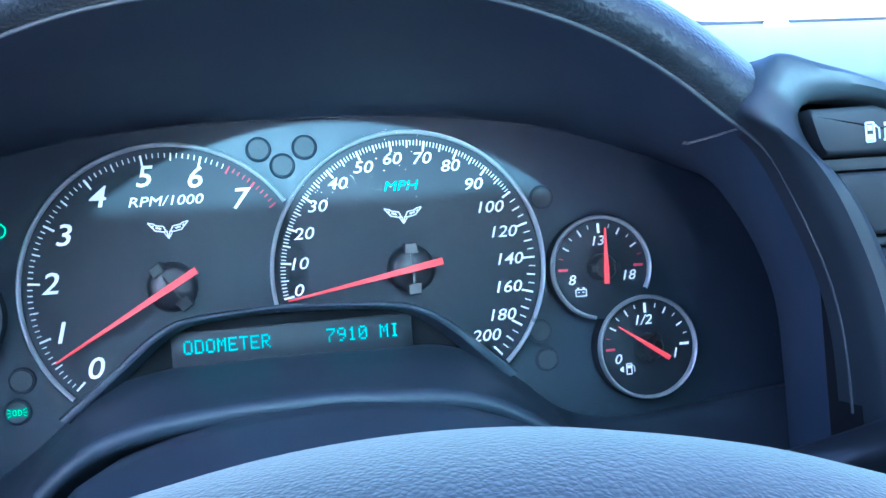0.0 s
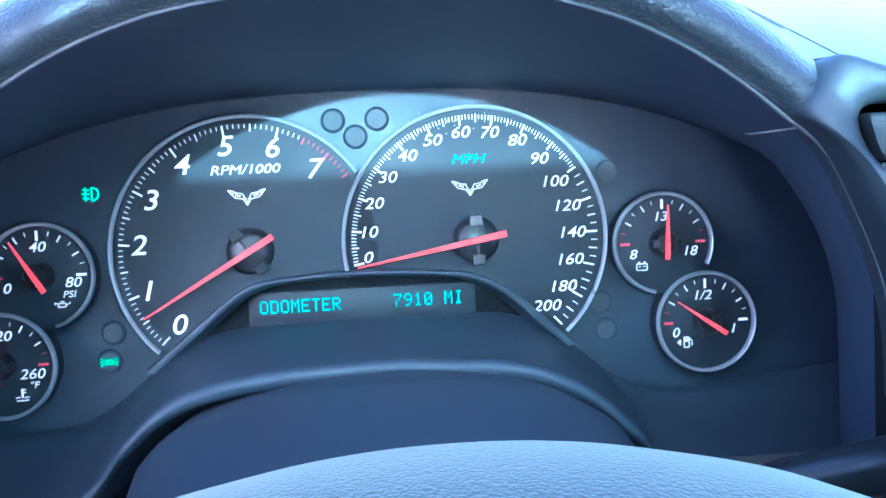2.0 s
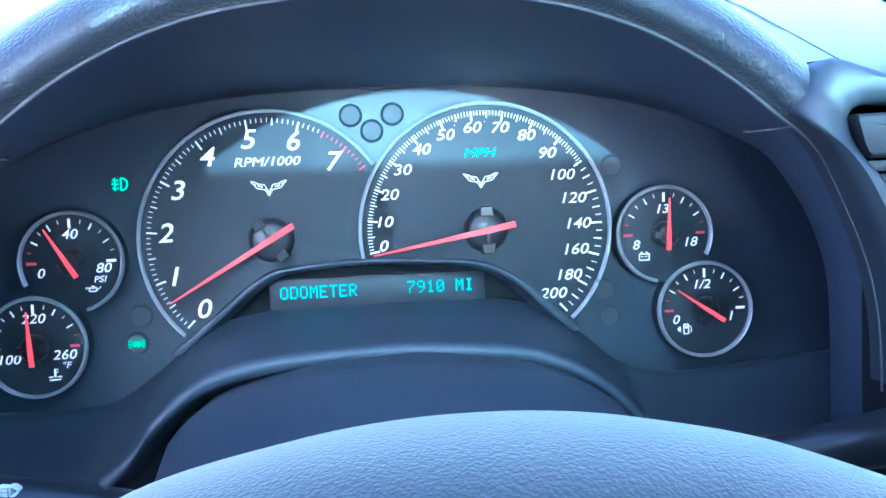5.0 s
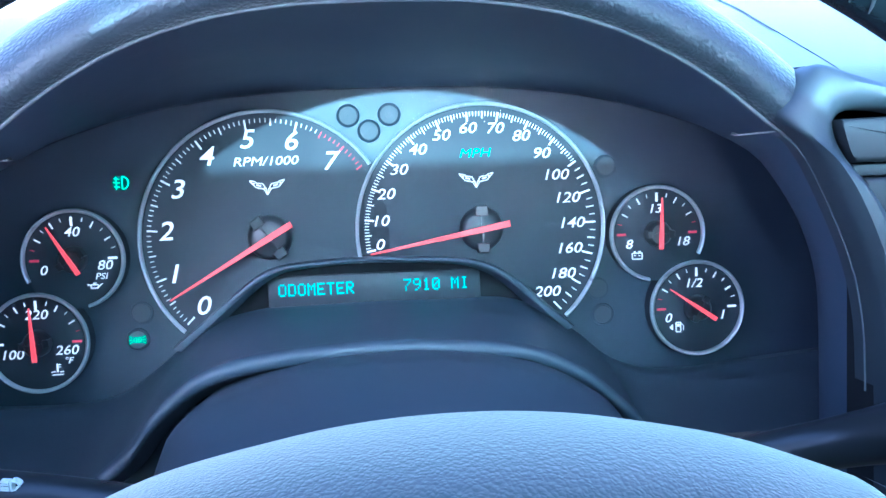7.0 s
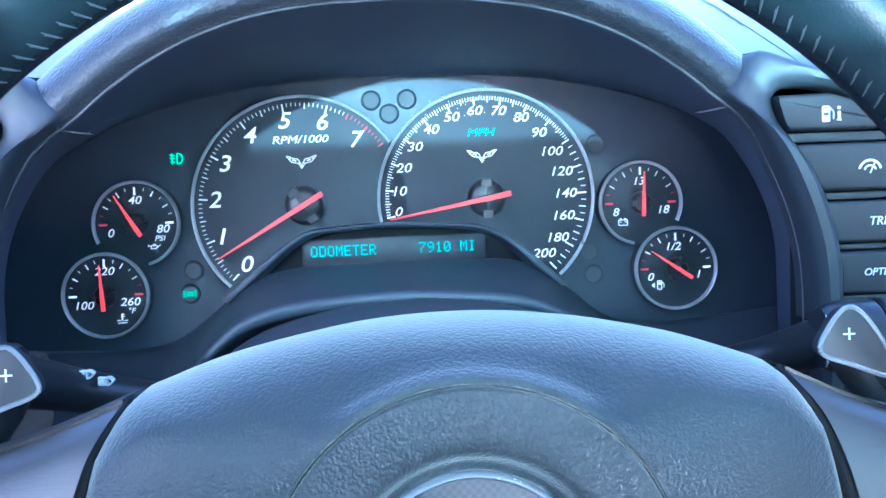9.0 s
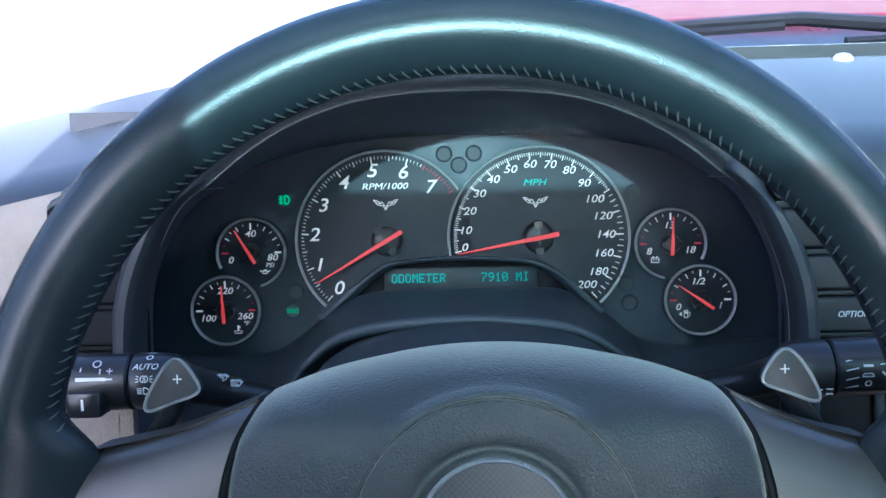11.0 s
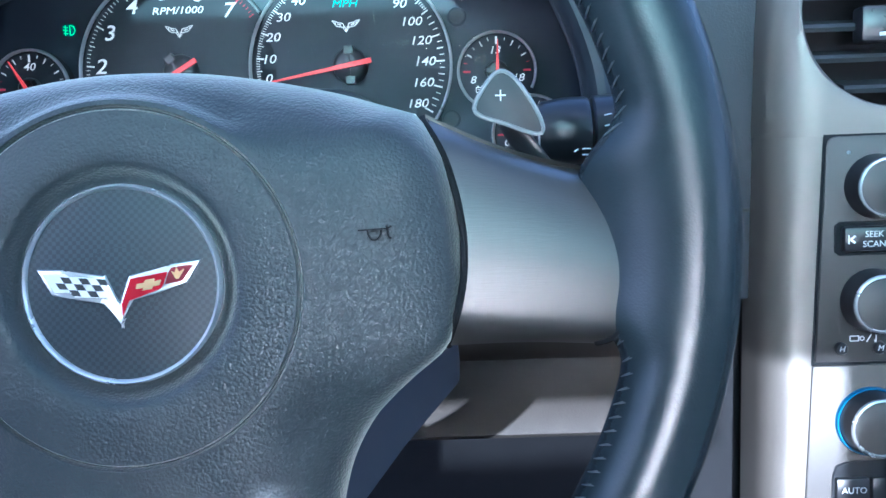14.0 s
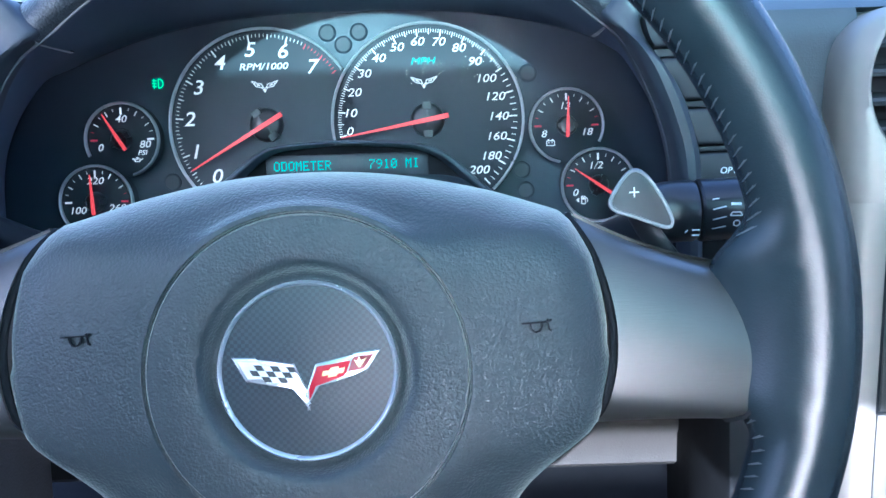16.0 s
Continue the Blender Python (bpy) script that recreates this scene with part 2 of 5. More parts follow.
def smooth_line(pts, n, closed=False):
    """n points evenly along a Catmull-Rom line through pts."""
    P = [np.array(p, float) for p in pts]
    m = len(P)
    out = []
    spans = m if closed else m - 1
    for s in range(spans):
        if closed:
            p0, p1, p2, p3 = P[(s - 1) % m], P[s], P[(s + 1) % m], P[(s + 2) % m]
        else:
            p0, p1, p2, p3 = P[max(s - 1, 0)], P[s], P[s + 1], P[min(s + 2, m - 1)]
        for k in range(12):
            t = k / 12
            out.append(0.5 * (2 * p1 + (p2 - p0) * t + (2 * p0 - 5 * p1 + 4 * p2 - p3) * t * t + (3 * p1 - p0 - 3 * p2 + p3) * t ** 3))
    out.append(P[0] if closed else P[-1])
    out = np.array(out)
    d = np.r_[0, np.cumsum(np.linalg.norm(np.diff(out, axis=0), axis=1))]
    want = np.linspace(0, d[-1], n + 1)[:-1] if closed else np.linspace(0, d[-1], n)
    return [tuple(np.interp(w, d, out[:, k]) for k in range(out.shape[1])) for w in want]


def square_up(me, text, size):
    """Draws round letters out towards the corners of their own box, as on the printed dials."""
    if not set(text) <= set("0123456789RPMHSI/"):
        return
    n = len(me.vertices)
    co = np.empty(n * 3)
    me.vertices.foreach_get("co", co)
    co = co.reshape(n, 3)
    order = np.argsort(co[:, 0])
    gaps = [0] + [i + 1 for i in range(n - 1) if co[order[i + 1], 0] - co[order[i], 0] > 0.012 * size] + [n]
    for a, b in zip(gaps, gaps[1:]):
        ids = order[a:b]
        lo, hi = co[ids, :2].min(0), co[ids, :2].max(0)
        if hi[0] - lo[0] < 0.2 * size:
            continue
        u = (co[ids, :2] - (lo + hi) / 2) / ((hi - lo) / 2)
        w = np.stack([u[:, 0] * (1 + 0.8 * u[:, 1] ** 2 * (1 - u[:, 0] ** 2)), u[:, 1] * (1 + 0.8 * u[:, 0] ** 2 * (1 - u[:, 1] ** 2))], 1)
        co[ids, :2] = (lo + hi) / 2 + w * (hi - lo) / 2
    co[:, 0] += SLANT * co[:, 1]
    me.vertices.foreach_set("co", co.ravel())


SLANT = 0.22


def letters(text, size, x, z, y, material, parent, name="marking", shear=0.0, bold=0.0, wide=1.0, turn=0.0, m=None, align="CENTER"):
    """Writing that faces the driver, centred on (x, z) at depth y."""
    cu = bpy.data.curves.new("t", "FONT")
    dial = set(text) <= set("0123456789RPMHSI/")
    cu.body, cu.size, cu.shear, cu.offset, cu.extrude = text, size, 0.0 if dial else shear, bold, 0.0001
    cu.align_x, cu.align_y = align, "CENTER"
    cu.resolution_u = 3
    ob = bpy.data.objects.new("t", cu)
    scene.collection.objects.link(ob)
    me = bpy.data.meshes.new_from_object(ob.evaluated_get(bpy.context.evaluated_depsgraph_get()))
    bpy.data.objects.remove(ob)
    bpy.data.curves.remove(cu)
    square_up(me, text, size)
    me.transform((m or Matrix()) @ pose(x, y, z) @ pose(0, 0, 0, 0, turn, 0) @ pose(0, 0, 0, 90) @ Matrix.Diagonal((wide, 1, 1, 1)))
    me.materials.clear()
    me.materials.append(material)
    me.name = name
    o = new(name, me)
    o.parent = parent
    return o


def bars(items, y, thick=0.0002, bm=None):
    """Flat printed strokes: (x0, z0, x1, z1, width), facing the driver at depth y."""
    bm = bm or bmesh.new()
    for x0, z0, x1, z1, w in items:
        d = Vector((x1 - x0, z1 - z0))
        d.normalize()
        s = Vector((-d.y, d.x)) * w / 2
        q = [(x0 + s.x, z0 + s.y), (x0 - s.x, z0 - s.y), (x1 - s.x, z1 - s.y), (x1 + s.x, z1 + s.y)]
        a = [bm.verts.new((x, y, z)) for x, z in q]
        b = [bm.verts.new((x, y + thick, z)) for x, z in q]
        bm.faces.new(a)
        for i in range(4):
            bm.faces.new((a[i], b[i], b[(i + 1) % 4], a[(i + 1) % 4]))
    return bm


def loop_bars(pts, w, closed=True):
    n = len(pts)
    return [(*pts[i], *pts[(i + 1) % n], w) for i in range(n if closed else n - 1)]


def ring_pts(cx, cz, r, n=16, a0=0, a1=360):
    return [(cx + r * math.cos(radians(a0 + (a1 - a0) * i / n)), cz + r * math.sin(radians(a0 + (a1 - a0) * i / n))) for i in range(n + (a1 - a0 < 360))]


# ---------------------------------------------------------------- instrument cluster
MID = -0.047          # middle of the cluster's surround


def arch(dx):
    """Height of the surround's mouth at dx from its middle."""
    return 0.064 - 0.044 * (abs(dx) / 0.134) ** 2.7


# the mouth of the surround: left foot, over the arch, right foot
half = [(0.0, 0.064)] + [(d, arch(d)) for d in (0.03, 0.06, 0.085, 0.105, 0.122, 0.134)] + [(0.1480, 0.0085), (0.1555, -0.0040), (0.1665, -0.0300), (0.1718, -0.0520), (0.1732, -0.0760), (0.1735, -0.13)]
# the door side opens a little wider below the hood
mouth = [(MID - d * (1 + 0.035 * min(1.0, max(0.0, (0.020 - z) / 0.03))), z) for d, z in half[:0:-1]] + [(MID + d, z) for d, z in half]
lip = smooth_line(mouth, 90)
# the bowl tucks in behind the frames at its sides
ease = [min(1.0, max(0.0, (0.030 - z) / 0.055)) for x, z in lip]
mouth = [(x + math.copysign(0.0035 * e * e * (3 - 2 * e), x - MID), z) for (x, z), e in zip(lip, ease)]

cluster = thing("instrument_cluster", "black instrument cluster with six white-marked gauges and a teal trip display", "instrument cluster")
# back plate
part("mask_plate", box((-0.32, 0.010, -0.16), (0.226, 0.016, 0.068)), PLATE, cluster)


def bowl_ring(f, y, k=1.0):
    return [(MID + (x - MID) * (1 - f) + (x - MID) * f * k, y, z * (1 - f) + f * z * (0.73 + 0.11 * min(1.0, max(0.0, (0.03 - z) / 0.06)))) for x, z in mouth]


rings = []
for f, y in ((0, -0.132), (0.02, -0.126), (0.12, -0.11), (0.3, -0.085), (0.52, -0.055), (0.75, -0.025), (0.92, -0.004), (1.0, 0.0098)):
    rings.append(bowl_ring(f, y, 1.0 + 0.36 * f))
surround = thing("cluster_surround", "matt black flared surround that frames the gauges", "dashboard trim")
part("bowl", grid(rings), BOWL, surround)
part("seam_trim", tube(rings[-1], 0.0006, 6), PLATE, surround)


visor = [(-0.150, -0.075), (-0.136, -0.064), (-0.120, -0.051), (-0.110, -0.0435), (-0.099, -0.0385), (-0.080, -0.0365), (-0.058, -0.0355), (-0.030, -0.0365), (-0.006, -0.0385), (0.008, -0.043), (0.020, -0.051), (0.032, -0.062), (0.046, -0.074)]
vis = smooth_line(visor, 60)
VISX, VISZ = [-0.2] + [p[0] for p in vis] + [0.1], [-0.12] + [p[1] for p in vis] + [-0.12]


def gauge(name, cx, cz, R, ring_arc, parent):
    """A gauge face on a shallow cup with its bright ring; returns the face."""
    bm = lathe([(0.0005, 0.0), (R - 0.0028, 0.0), (R - 0.0004, 0.0006), (R - 0.0003, 0.0102)], cx, cz, n=96)
    if R > 0.04:
        for v in bm.verts:
            v.co.z = max(v.co.z, float(np.interp(v.co.x, VISX, VISZ)) - 0.0012)
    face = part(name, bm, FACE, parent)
    a0, a1 = ring_arc
    w = 0.0018
    prof = [(R - w, 0.0), (R - w, -0.0014), (R - w * 0.75, -0.0024), (R - w * 0.4, -0.0028), (R - w * 0.1, -0.0022), (R, -0.0008), (R, 0.0004)]
    bm = lathe(prof, cx, cz, a0, a1, n=110)
    part("bezel_ring", bm, RING, face, "satin silver ring")
    return face


def scale(face, cx, cz, marks, name="scale_marks", material=None, y=-0.0003):
    items = []
    for ang, r0, r1, w in marks:
        c, s = math.cos(radians(ang)), math.sin(radians(ang))
        items.append((cx + r0 * c, cz + r0 * s, cx + r1 * c, cz + r1 * s, w))
    part(name, bars(items, y), material or WHITE, face, smooth=0, kind="stuff")


def needle(face, cx, cz, tip, tail, hub_r, w, hub_turn):
    d = Vector((tip[0] - cx, tip[1] - cz))
    L = d.length
    d.normalize()
    Lt = (Vector((tail[0] - cx, tail[1] - cz))).length
    s = Vector((-d.y, d.x))

    def at(along, side):
        return (cx + d.x * along + s.x * side, cz + d.y * along + s.y * side)
    pts = [at(-Lt, w), at(-Lt, -w), at(0, -w * 0.9), at(L, -w * 0.22), at(L, w * 0.22), at(0, w * 0.9)]
    k = hub_r
    hub = part("needle_hub", lathe([(0.0003, -0.0068), (k * 0.72, -0.0066), (k * 0.9, -0.0052), (k * 0.97, -0.003), (k, 0.0)], cx, cz, n=40), GLOSS, face, "black domed needle hub")
    tab = bmesh.new()
    for sg in (1, -1):
        a = radians(hub_turn + (0 if sg > 0 else 180))
        ux, uz = math.cos(a), math.sin(a)
        vx, vz = -uz, ux
        q = [(cx + ux * k * p + vx * k * o, cz + uz * k * p + vz * k * o) for p, o in ((0.62, -0.30), (1.06, -0.26), (1.06, 0.26), (0.62, 0.30))]
        prism(q, -0.0074, -0.001, 0.0004, 1, bm=tab)
        q = [(cx + ux * k * p + vx * k * o, cz + uz * k * p + vz * k * o) for p, o in ((0.05, -0.05), (0.68, -0.05), (0.68, 0.05), (0.05, 0.05))]
        prism(q, -0.0073, -0.005, bm=tab)
    part("clip", tab, GLOSS, hub)
    part("needle", prism(pts, -0.0085, -0.0070, 0.0003, 1), NEEDLE, face, "glowing red needle")


def emblem_print(face, cx, cz, s):
    """A small white outline of two swept wings that meet in a point."""
    right = [(0, -8), (1.6, -2.6), (3.4, 1.2), (9, 2.1), (10, 3.2), (14.5, 4.3), (10.5, -0.4), (9.6, -1.6), (3.6, -2.8)]
    items = []
    for sg in (1, -1):
        pts = [(cx + sg * x * s, cz + z * s) for x, z in right[1:]] 
        items += loop_bars(pts, 0.9 * s)
        items += [(cx + sg * 1.2 * s, cz - 2.2 * s, cx, cz - 8 * s, 0.9 * s), (cx + sg * 3.4 * s, cz - 2.6 * s, cx, cz - 8 * s, 0.7 * s)]
        items += [(cx + sg * 5 * s, cz - 0.6 * s, cx + sg * 9 * s, cz + 0.6 * s, 1.3 * s), (cx + sg * 10.4 * s, cz + 1.2 * s, cx + sg * 11.6 * s, cz + 2.2 * s, 1.2 * s)]
    part("printed_emblem", bars(items, -0.0003), WHITE, face, smooth=0)


# tachometer
TX, TZ, TR = -0.1025, -0.0243, 0.0617
tach = gauge("tachometer", TX, TZ, TR, (33.5, 226.5), cluster)
marks, reds = [], []
for i in range(76):
    a = 225 - 2.53 * i
    r0, w = (0.0525, 0.00085) if i % 10 == 0 else (0.0540, 0.0006) if i % 5 == 0 else (0.0554, 0.0004)
    (reds if i > 64 else marks).append((a, r0, 0.0574, w))
scale(tach, TX, TZ, marks)
scale(tach, TX, TZ, reds, "red_zone", RED)
for n in range(8):
    a, r = radians(225 - 25.3 * n), (0.0455 if n == 0 else 0.0478)
    letters(str(n), 0.0128, TX + r * math.cos(a), TZ + r * math.sin(a), -0.0003, WHITE, tach, "numeral", 0.22, 0.00007, 1.12)
letters("RPM/1000", 0.0060, -0.1015, 0.0124, -0.0003, WHITE, tach, "caption", 0.25, 0.0, 1.25)
emblem_print(tach, -0.1015, 0.0010, 0.00058)
needle(tach, TX + 0.001, TZ, (-0.1492, -0.0520), (-0.0905, -0.0178), 0.0108, 0.00155, 125)

# speedometer
SX, SZ, SR = 0.0017, -0.0243, 0.0620
speedo = gauge("speedometer", SX, SZ, SR, (-48, 193.5), cluster)
marks = []
for i in range(101):
    a = 189.2 - 1.56 * i
    r0, w = (0.0528, 0.0009) if i % 10 == 0 else (0.0540, 0.0006) if i % 5 == 0 else (0.0552, 0.0004)
    marks.append((a, r0, 0.0574, w))
for i in range(1, 21):
    a = 33.2 - 4.02 * i
    r0, w = (0.0520, 0.0009) if i % 4 == 0 else (0.0535, 0.0007) if i % 2 == 0 else (0.0545, 0.0005)
    marks.append((a, r0, 0.0574, w))
scale(speedo, SX, SZ, marks)
for v in list(range(0, 101, 10)) + [120, 140, 160, 180, 200]:
    a = radians(189.2 - 1.56 * v if v <= 100 else 33.2 - 0.804 * (v - 100))
    r = 0.0495 if v < 90 else 0.0475 if v < 100 else 0.0455 if v < 180 else 0.0470
    if v == 0:
        r = 0.0505
    letters(str(v), 0.0074, SX + r * math.cos(a) + (0.0005 if v == 200 else 0), SZ + r * math.sin(a) + (0.002 if v == 0 else 0.0014 if v == 200 else 0), -0.0003, WHITE, speedo, "numeral", 0.22, 0.00002, 1.2)
letters("MPH", 0.0062, 0.0, 0.0127, -0.0003, TEAL, speedo, "unit", 0.25, 0.0, 1.25)
emblem_print(speedo, 0.0, 0.0005, 0.00058)
needle(speedo, SX, SZ, (-0.0533, -0.0342), (0.0150, -0.0214), 0.0108, 0.00155, 92)


def small_gauge(name, cx, cz, arc, words, tip, tail, hub_turn, red_left, red_right):
    g = gauge(name, cx, cz, 0.0243, arc, cluster)
    ms, rs = [], []
    for i in range(13):
        a = 180 - 15 * i
        big, end = i == 6, i in (0, 12)
        row = (a, 0.0160 if (big or end) else 0.0172 if i % 2 == 0 else 0.0186, 0.0205, 0.0012 if big or end else 0.0007 if i % 2 == 0 else 0.0004)
        (rs if (i < 2 and red_left) or (i > 10 and red_right) else ms).append(row)
    scale(g, cx, cz, ms)
    if rs:
        scale(g, cx, cz, rs, "red_zone", RED)
    for t, x, z, size in words:
        letters(t, size, x, z, -0.0003, WHITE, g, "numeral", 0.22, 0.00002, 1.15)
    needle(g, cx, cz, tip, tail, 0.0066, 0.0011, hub_turn)
    return g


volt = small_gauge("voltmeter", 0.0904, -0.0306, (-28, 259), [("13", 0.0897, -0.0183, 0.0062), ("8", 0.0762, -0.0357, 0.0064), ("18", 0.1036, -0.0352, 0.0064)], (0.0910, -0.0125), (0.0904, -0.0380), 0, True, True)
fuel = small_gauge("fuel_gauge", 0.1103, -0.0692, (0, 360), [("1/2", 0.1090, -0.0567, 0.0064), ("0", 0.0957, -0.0740, 0.0064), ("1", 0.1238, -0.0735, 0.0064)], (0.0944, -0.0582), (0.1176, -0.0745), 60, True, False)
oil = small_gauge("oil_gauge", -0.1947, -0.0308, (-75, 206), [("40", -0.1945, -0.0178, 0.0064), ("0", -0.2087, -0.0357, 0.0064), ("80", -0.1800, -0.0343, 0.0064), ("PSI", -0.1820, -0.0395, 0.0042)], (-0.2043, -0.0147), (-0.1900, -0.0370), 30, True, False)
temp = small_gauge("temperature_gauge", -0.2140, -0.0703, (0, 360), [("220", -0.2138, -0.0568, 0.0064), ("100", -0.2262, -0.0757, 0.0064), ("260", -0.2005, -0.0745, 0.0064), ("\u00b0F", -0.2005, -0.0795, 0.0042)], (-0.2147, -0.0524), (-0.2142, -0.0782), 5, False, True)

# small printed symbols
x, z = 0.0800, -0.0413                                             # battery
part("battery_symbol", bars(loop_bars([(x - .0025, z - .0018), (x + .0025, z - .0018), (x + .0025, z + .0012), (x - .0025, z + .0012)], .0005) + [(x - .0018, z + .0018, x - .0008, z + .0018, .0008), (x + .0008, z + .0018, x + .0018, z + .0018, .0008), (x - .0016, z, x - .0006, z, .0004), (x + .0006, z, x + .0016, z, .0004)], -0.0003), WHITE, volt, smooth=0)
x, z = 0.1008, -0.0787                                             # pump with arrow
part("pump_symbol", bars(loop_bars([(x - .0014, z - .0024), (x + .0010, z - .0024), (x + .0010, z + .0024), (x - .0014, z + .0024)], .0005) + [(x - .001, z + .001, x + .0006, z + .001, .0014), (x + .0012, z + .0018, x + .0024, z + .0008, .0004), (x + .0024, z + .0008, x + .0024, z - .0016, .0004), (x - .0046, z, x - .0030, z + .0012, .0006), (x - .0046, z, x - .0030, z - .0012, .0006), (x - .0034, z - .0008, x - .0034, z + .0008, .0008)], -0.0003), WHITE, fuel, smooth=0)
x, z = -0.1856, -0.0440                                            # oil can
part("oil_symbol", bars(loop_bars([(x - .0018, z - .001), (x + .0014, z - .001), (x + .0016, z + .0006), (x - .0018, z + .0006)], .0005) + [(x + .0014, z - .0006, x + .0036, z + .001, .0004), (x - .0018, z + .0004, x - .0034, z + .001, .0004), (x - .0034, z + .001, x - .003, z, .0004), (x, z + .0006, x, z + .0014, .0004), (x - .0009, z + .0014, x + .0009, z + .0014, .0004)], -0.0003), WHITE, oil, smooth=0)
x, z = -0.2058, -0.0838                                            # thermometer in water
part("coolant_symbol", bars([(x, z - .0010, x, z + .0030, .0009), (x, z + .0026, x + .0016, z + .0026, .0004), (x, z + .0014, x + .0016, z + .0014, .0004), (x - .0030, z - .0010, x - .001, z - .0008, .0005), (x + .001, z - .0010, x + .0030, z - .0008, .0005), (x - .0026, z - .0024, x + .0026, z - .0022, .0005)], -0.0003), WHITE, temp, smooth=0)

# dark tell-tale discs and two lit ones
for (x, z) in ((-0.0614, 0.0335), (-0.0514, 0.0257), (-0.0411, 0.0335), (0.0672, 0.0040), (0.0618, -0.0583), (0.0642, -0.0717), (-0.1668, -0.0594), (-0.1694, -0.0726)):
    lamp = part("indicator_lamp", lathe([(0.0003, 0.0088), (0.0044, 0.0088), (0.0047, 0.0091), (0.0048, 0.0102)], x, z, n=32), SMOKED, cluster, "round smoked indicator lens")
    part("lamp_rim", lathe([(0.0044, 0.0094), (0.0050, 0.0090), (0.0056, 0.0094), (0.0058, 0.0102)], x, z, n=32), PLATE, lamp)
x, z, y = -0.1694, -0.0726, 0.0083
it = []
for sg in (1, -1):
    it += loop_bars([(x + sg * .0005, z + .0012), (x + sg * .0014, z + .0010), (x + sg * .0019, z), (x + sg * .0014, z - .0010), (x + sg * .0005, z - .0012)], .0003)
    it += [(x + sg * .0026, z, x + sg * .0041, z, .00032), (x + sg * .0025, z + .0009, x + sg * .0039, z + .0018, .00032), (x + sg * .0025, z - .0009, x + sg * .0039, z - .0018, .00032)]
part("parking_lamp_symbol", bars(it, y), GREEN, cluster, "lit green parking lamp symbol", smooth=0)
x, z, y = -0.1732, 0.0047, 0.0096
it = loop_bars(ring_pts(x + .0010, z, 0.0030, 12, -90, 90) + [(x + .0010, z)], .0006) + [(x - .0030, z + .0022, x - .0002, z + .0017, .0005), (x - .0034, z + .0003, x - .0002, z, .0005), (x - .0030, z - .0018, x - .0002, z - .0020, .0005), (x - .0018, z + .0032, x - .0018, z - .0032, .0005)]
part("fog_lamp_symbol", bars(it, y), GREEN, cluster, "lit green fog lamp symbol", smooth=0)

# display visor with the trip display in it
def vring(y, shrink, drop=0.0):
    return [(-0.052 + (x + 0.052) * (1 - shrink), y, z - 0.05 * shrink - drop) for x, z in vis]


bm = grid([vring(0.006, 0), vring(-0.0055, 0), vring(-0.0068, 0.008), vring(-0.0072, 0.025), vring(-0.0066, 0.04), vring(0.0040, 0.075)])
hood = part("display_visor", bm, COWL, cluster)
part("display_recess", box((-0.145, 0.0086, -0.085), (0.042, 0.0096, -0.036)), DARK, cluster)
disp = part("trip_display", box((-0.1045, 0.0060, -0.0605), (0.0010, 0.0084, -0.0445), 0.0006), SCREEN, cluster, "dark display window with teal dot letters")
DOTS = {"O": "01110 10001 10001 10001 10001 10001 01110", "D": "11110 10001 10001 10001 10001 10001 11110", "M": "10001 11011 10101 10101 10001 10001 10001", "E": "11111 10000 10000 11110 10000 10000 11111",
        "T": "11111 00100 00100 00100 00100 00100 00100", "R": "11110 10001 10001 11110 10100 10010 10001", "7": "11111 00001 00010 00100 01000 01000 01000", "9": "01110 10001 10001 01111 00001 00010 01100",
        "1": "00100 01100 00100 00100 00100 00100 01110", "0": "01110 10001 10011 10101 11001 10001 01110", "I": "01110 00100 00100 00100 00100 00100 01110"}
P, pitch = 0.00076, 0.00476
for i, ch in enumerate("ODOMETER     7910 MI"):
    if ch == " ":
        continue
    it = []
    for r, row in enumerate(DOTS[ch].split()):
        for c, bit in enumerate(row):
            if bit == "1":
                x, z = -0.0990 + i * pitch + c * P, -0.0487 - r * P * 1.14
                it.append((x, z + P * 0.52, x, z - P * 0.52, P * 0.9))
    part("display_letter", bars(it, 0.0056), TEAL, disp, smooth=0)

# clear lens in front of the gauges
lens_rows = []
for i in range(13):
    v = i / 12
    zz = -0.105 + 0.158 * v
    lens_rows.append([(MID + 0.26 * u, -0.030 + 0.02 * (1 - v) + 0.010 * u * u, zz) for u in np.linspace(-1, 1, 25)])
lp = part("clear_lens", grid(lens_rows), LENS, cluster, "clear curved plastic lens")
lp.visible_shadow = False

# ---------------------------------------------------------------- lower cowl between gauges and steering column
cowl = thing("column_cowl", "soft black cowl below the gauges, arched over the column", "dashboard trim")
low = smooth_line([(-0.30, -0.100), (-0.234, -0.1025), (-0.203, -0.103), (-0.182, -0.1005), (-0.166, -0.0915), (-0.147, -0.0765), (-0.136, -0.067), (-0.11, -0.0605), (-0.09, -0.0595), (-0.05, -0.0588), (-0.015, -0.0595), (0.012, -0.060), (0.031, -0.0665), (0.049, -0.079), (0.066, -0.0935), (0.085, -0.1005), (0.108, -0.1015), (0.129, -0.0995), (0.19, -0.094)], 80)
crest = smooth_line([(-0.30, -0.170), (-0.215, -0.147), (-0.190, -0.1335), (-0.1766, -0.1215), (-0.1623, -0.1095), (-0.152, -0.0962), (-0.139, -0.0843), (-0.1265, -0.0770), (-0.106, -0.0720), (-0.0785, -0.0693), (-0.0488, -0.0682), (-0.025, -0.0692), (0.014, -0.0735), (0.039, -0.0845), (0.054, -0.097), (0.065, -0.108), (0.08, -0.13), (0.19, -0.150)], 80)
rows = []
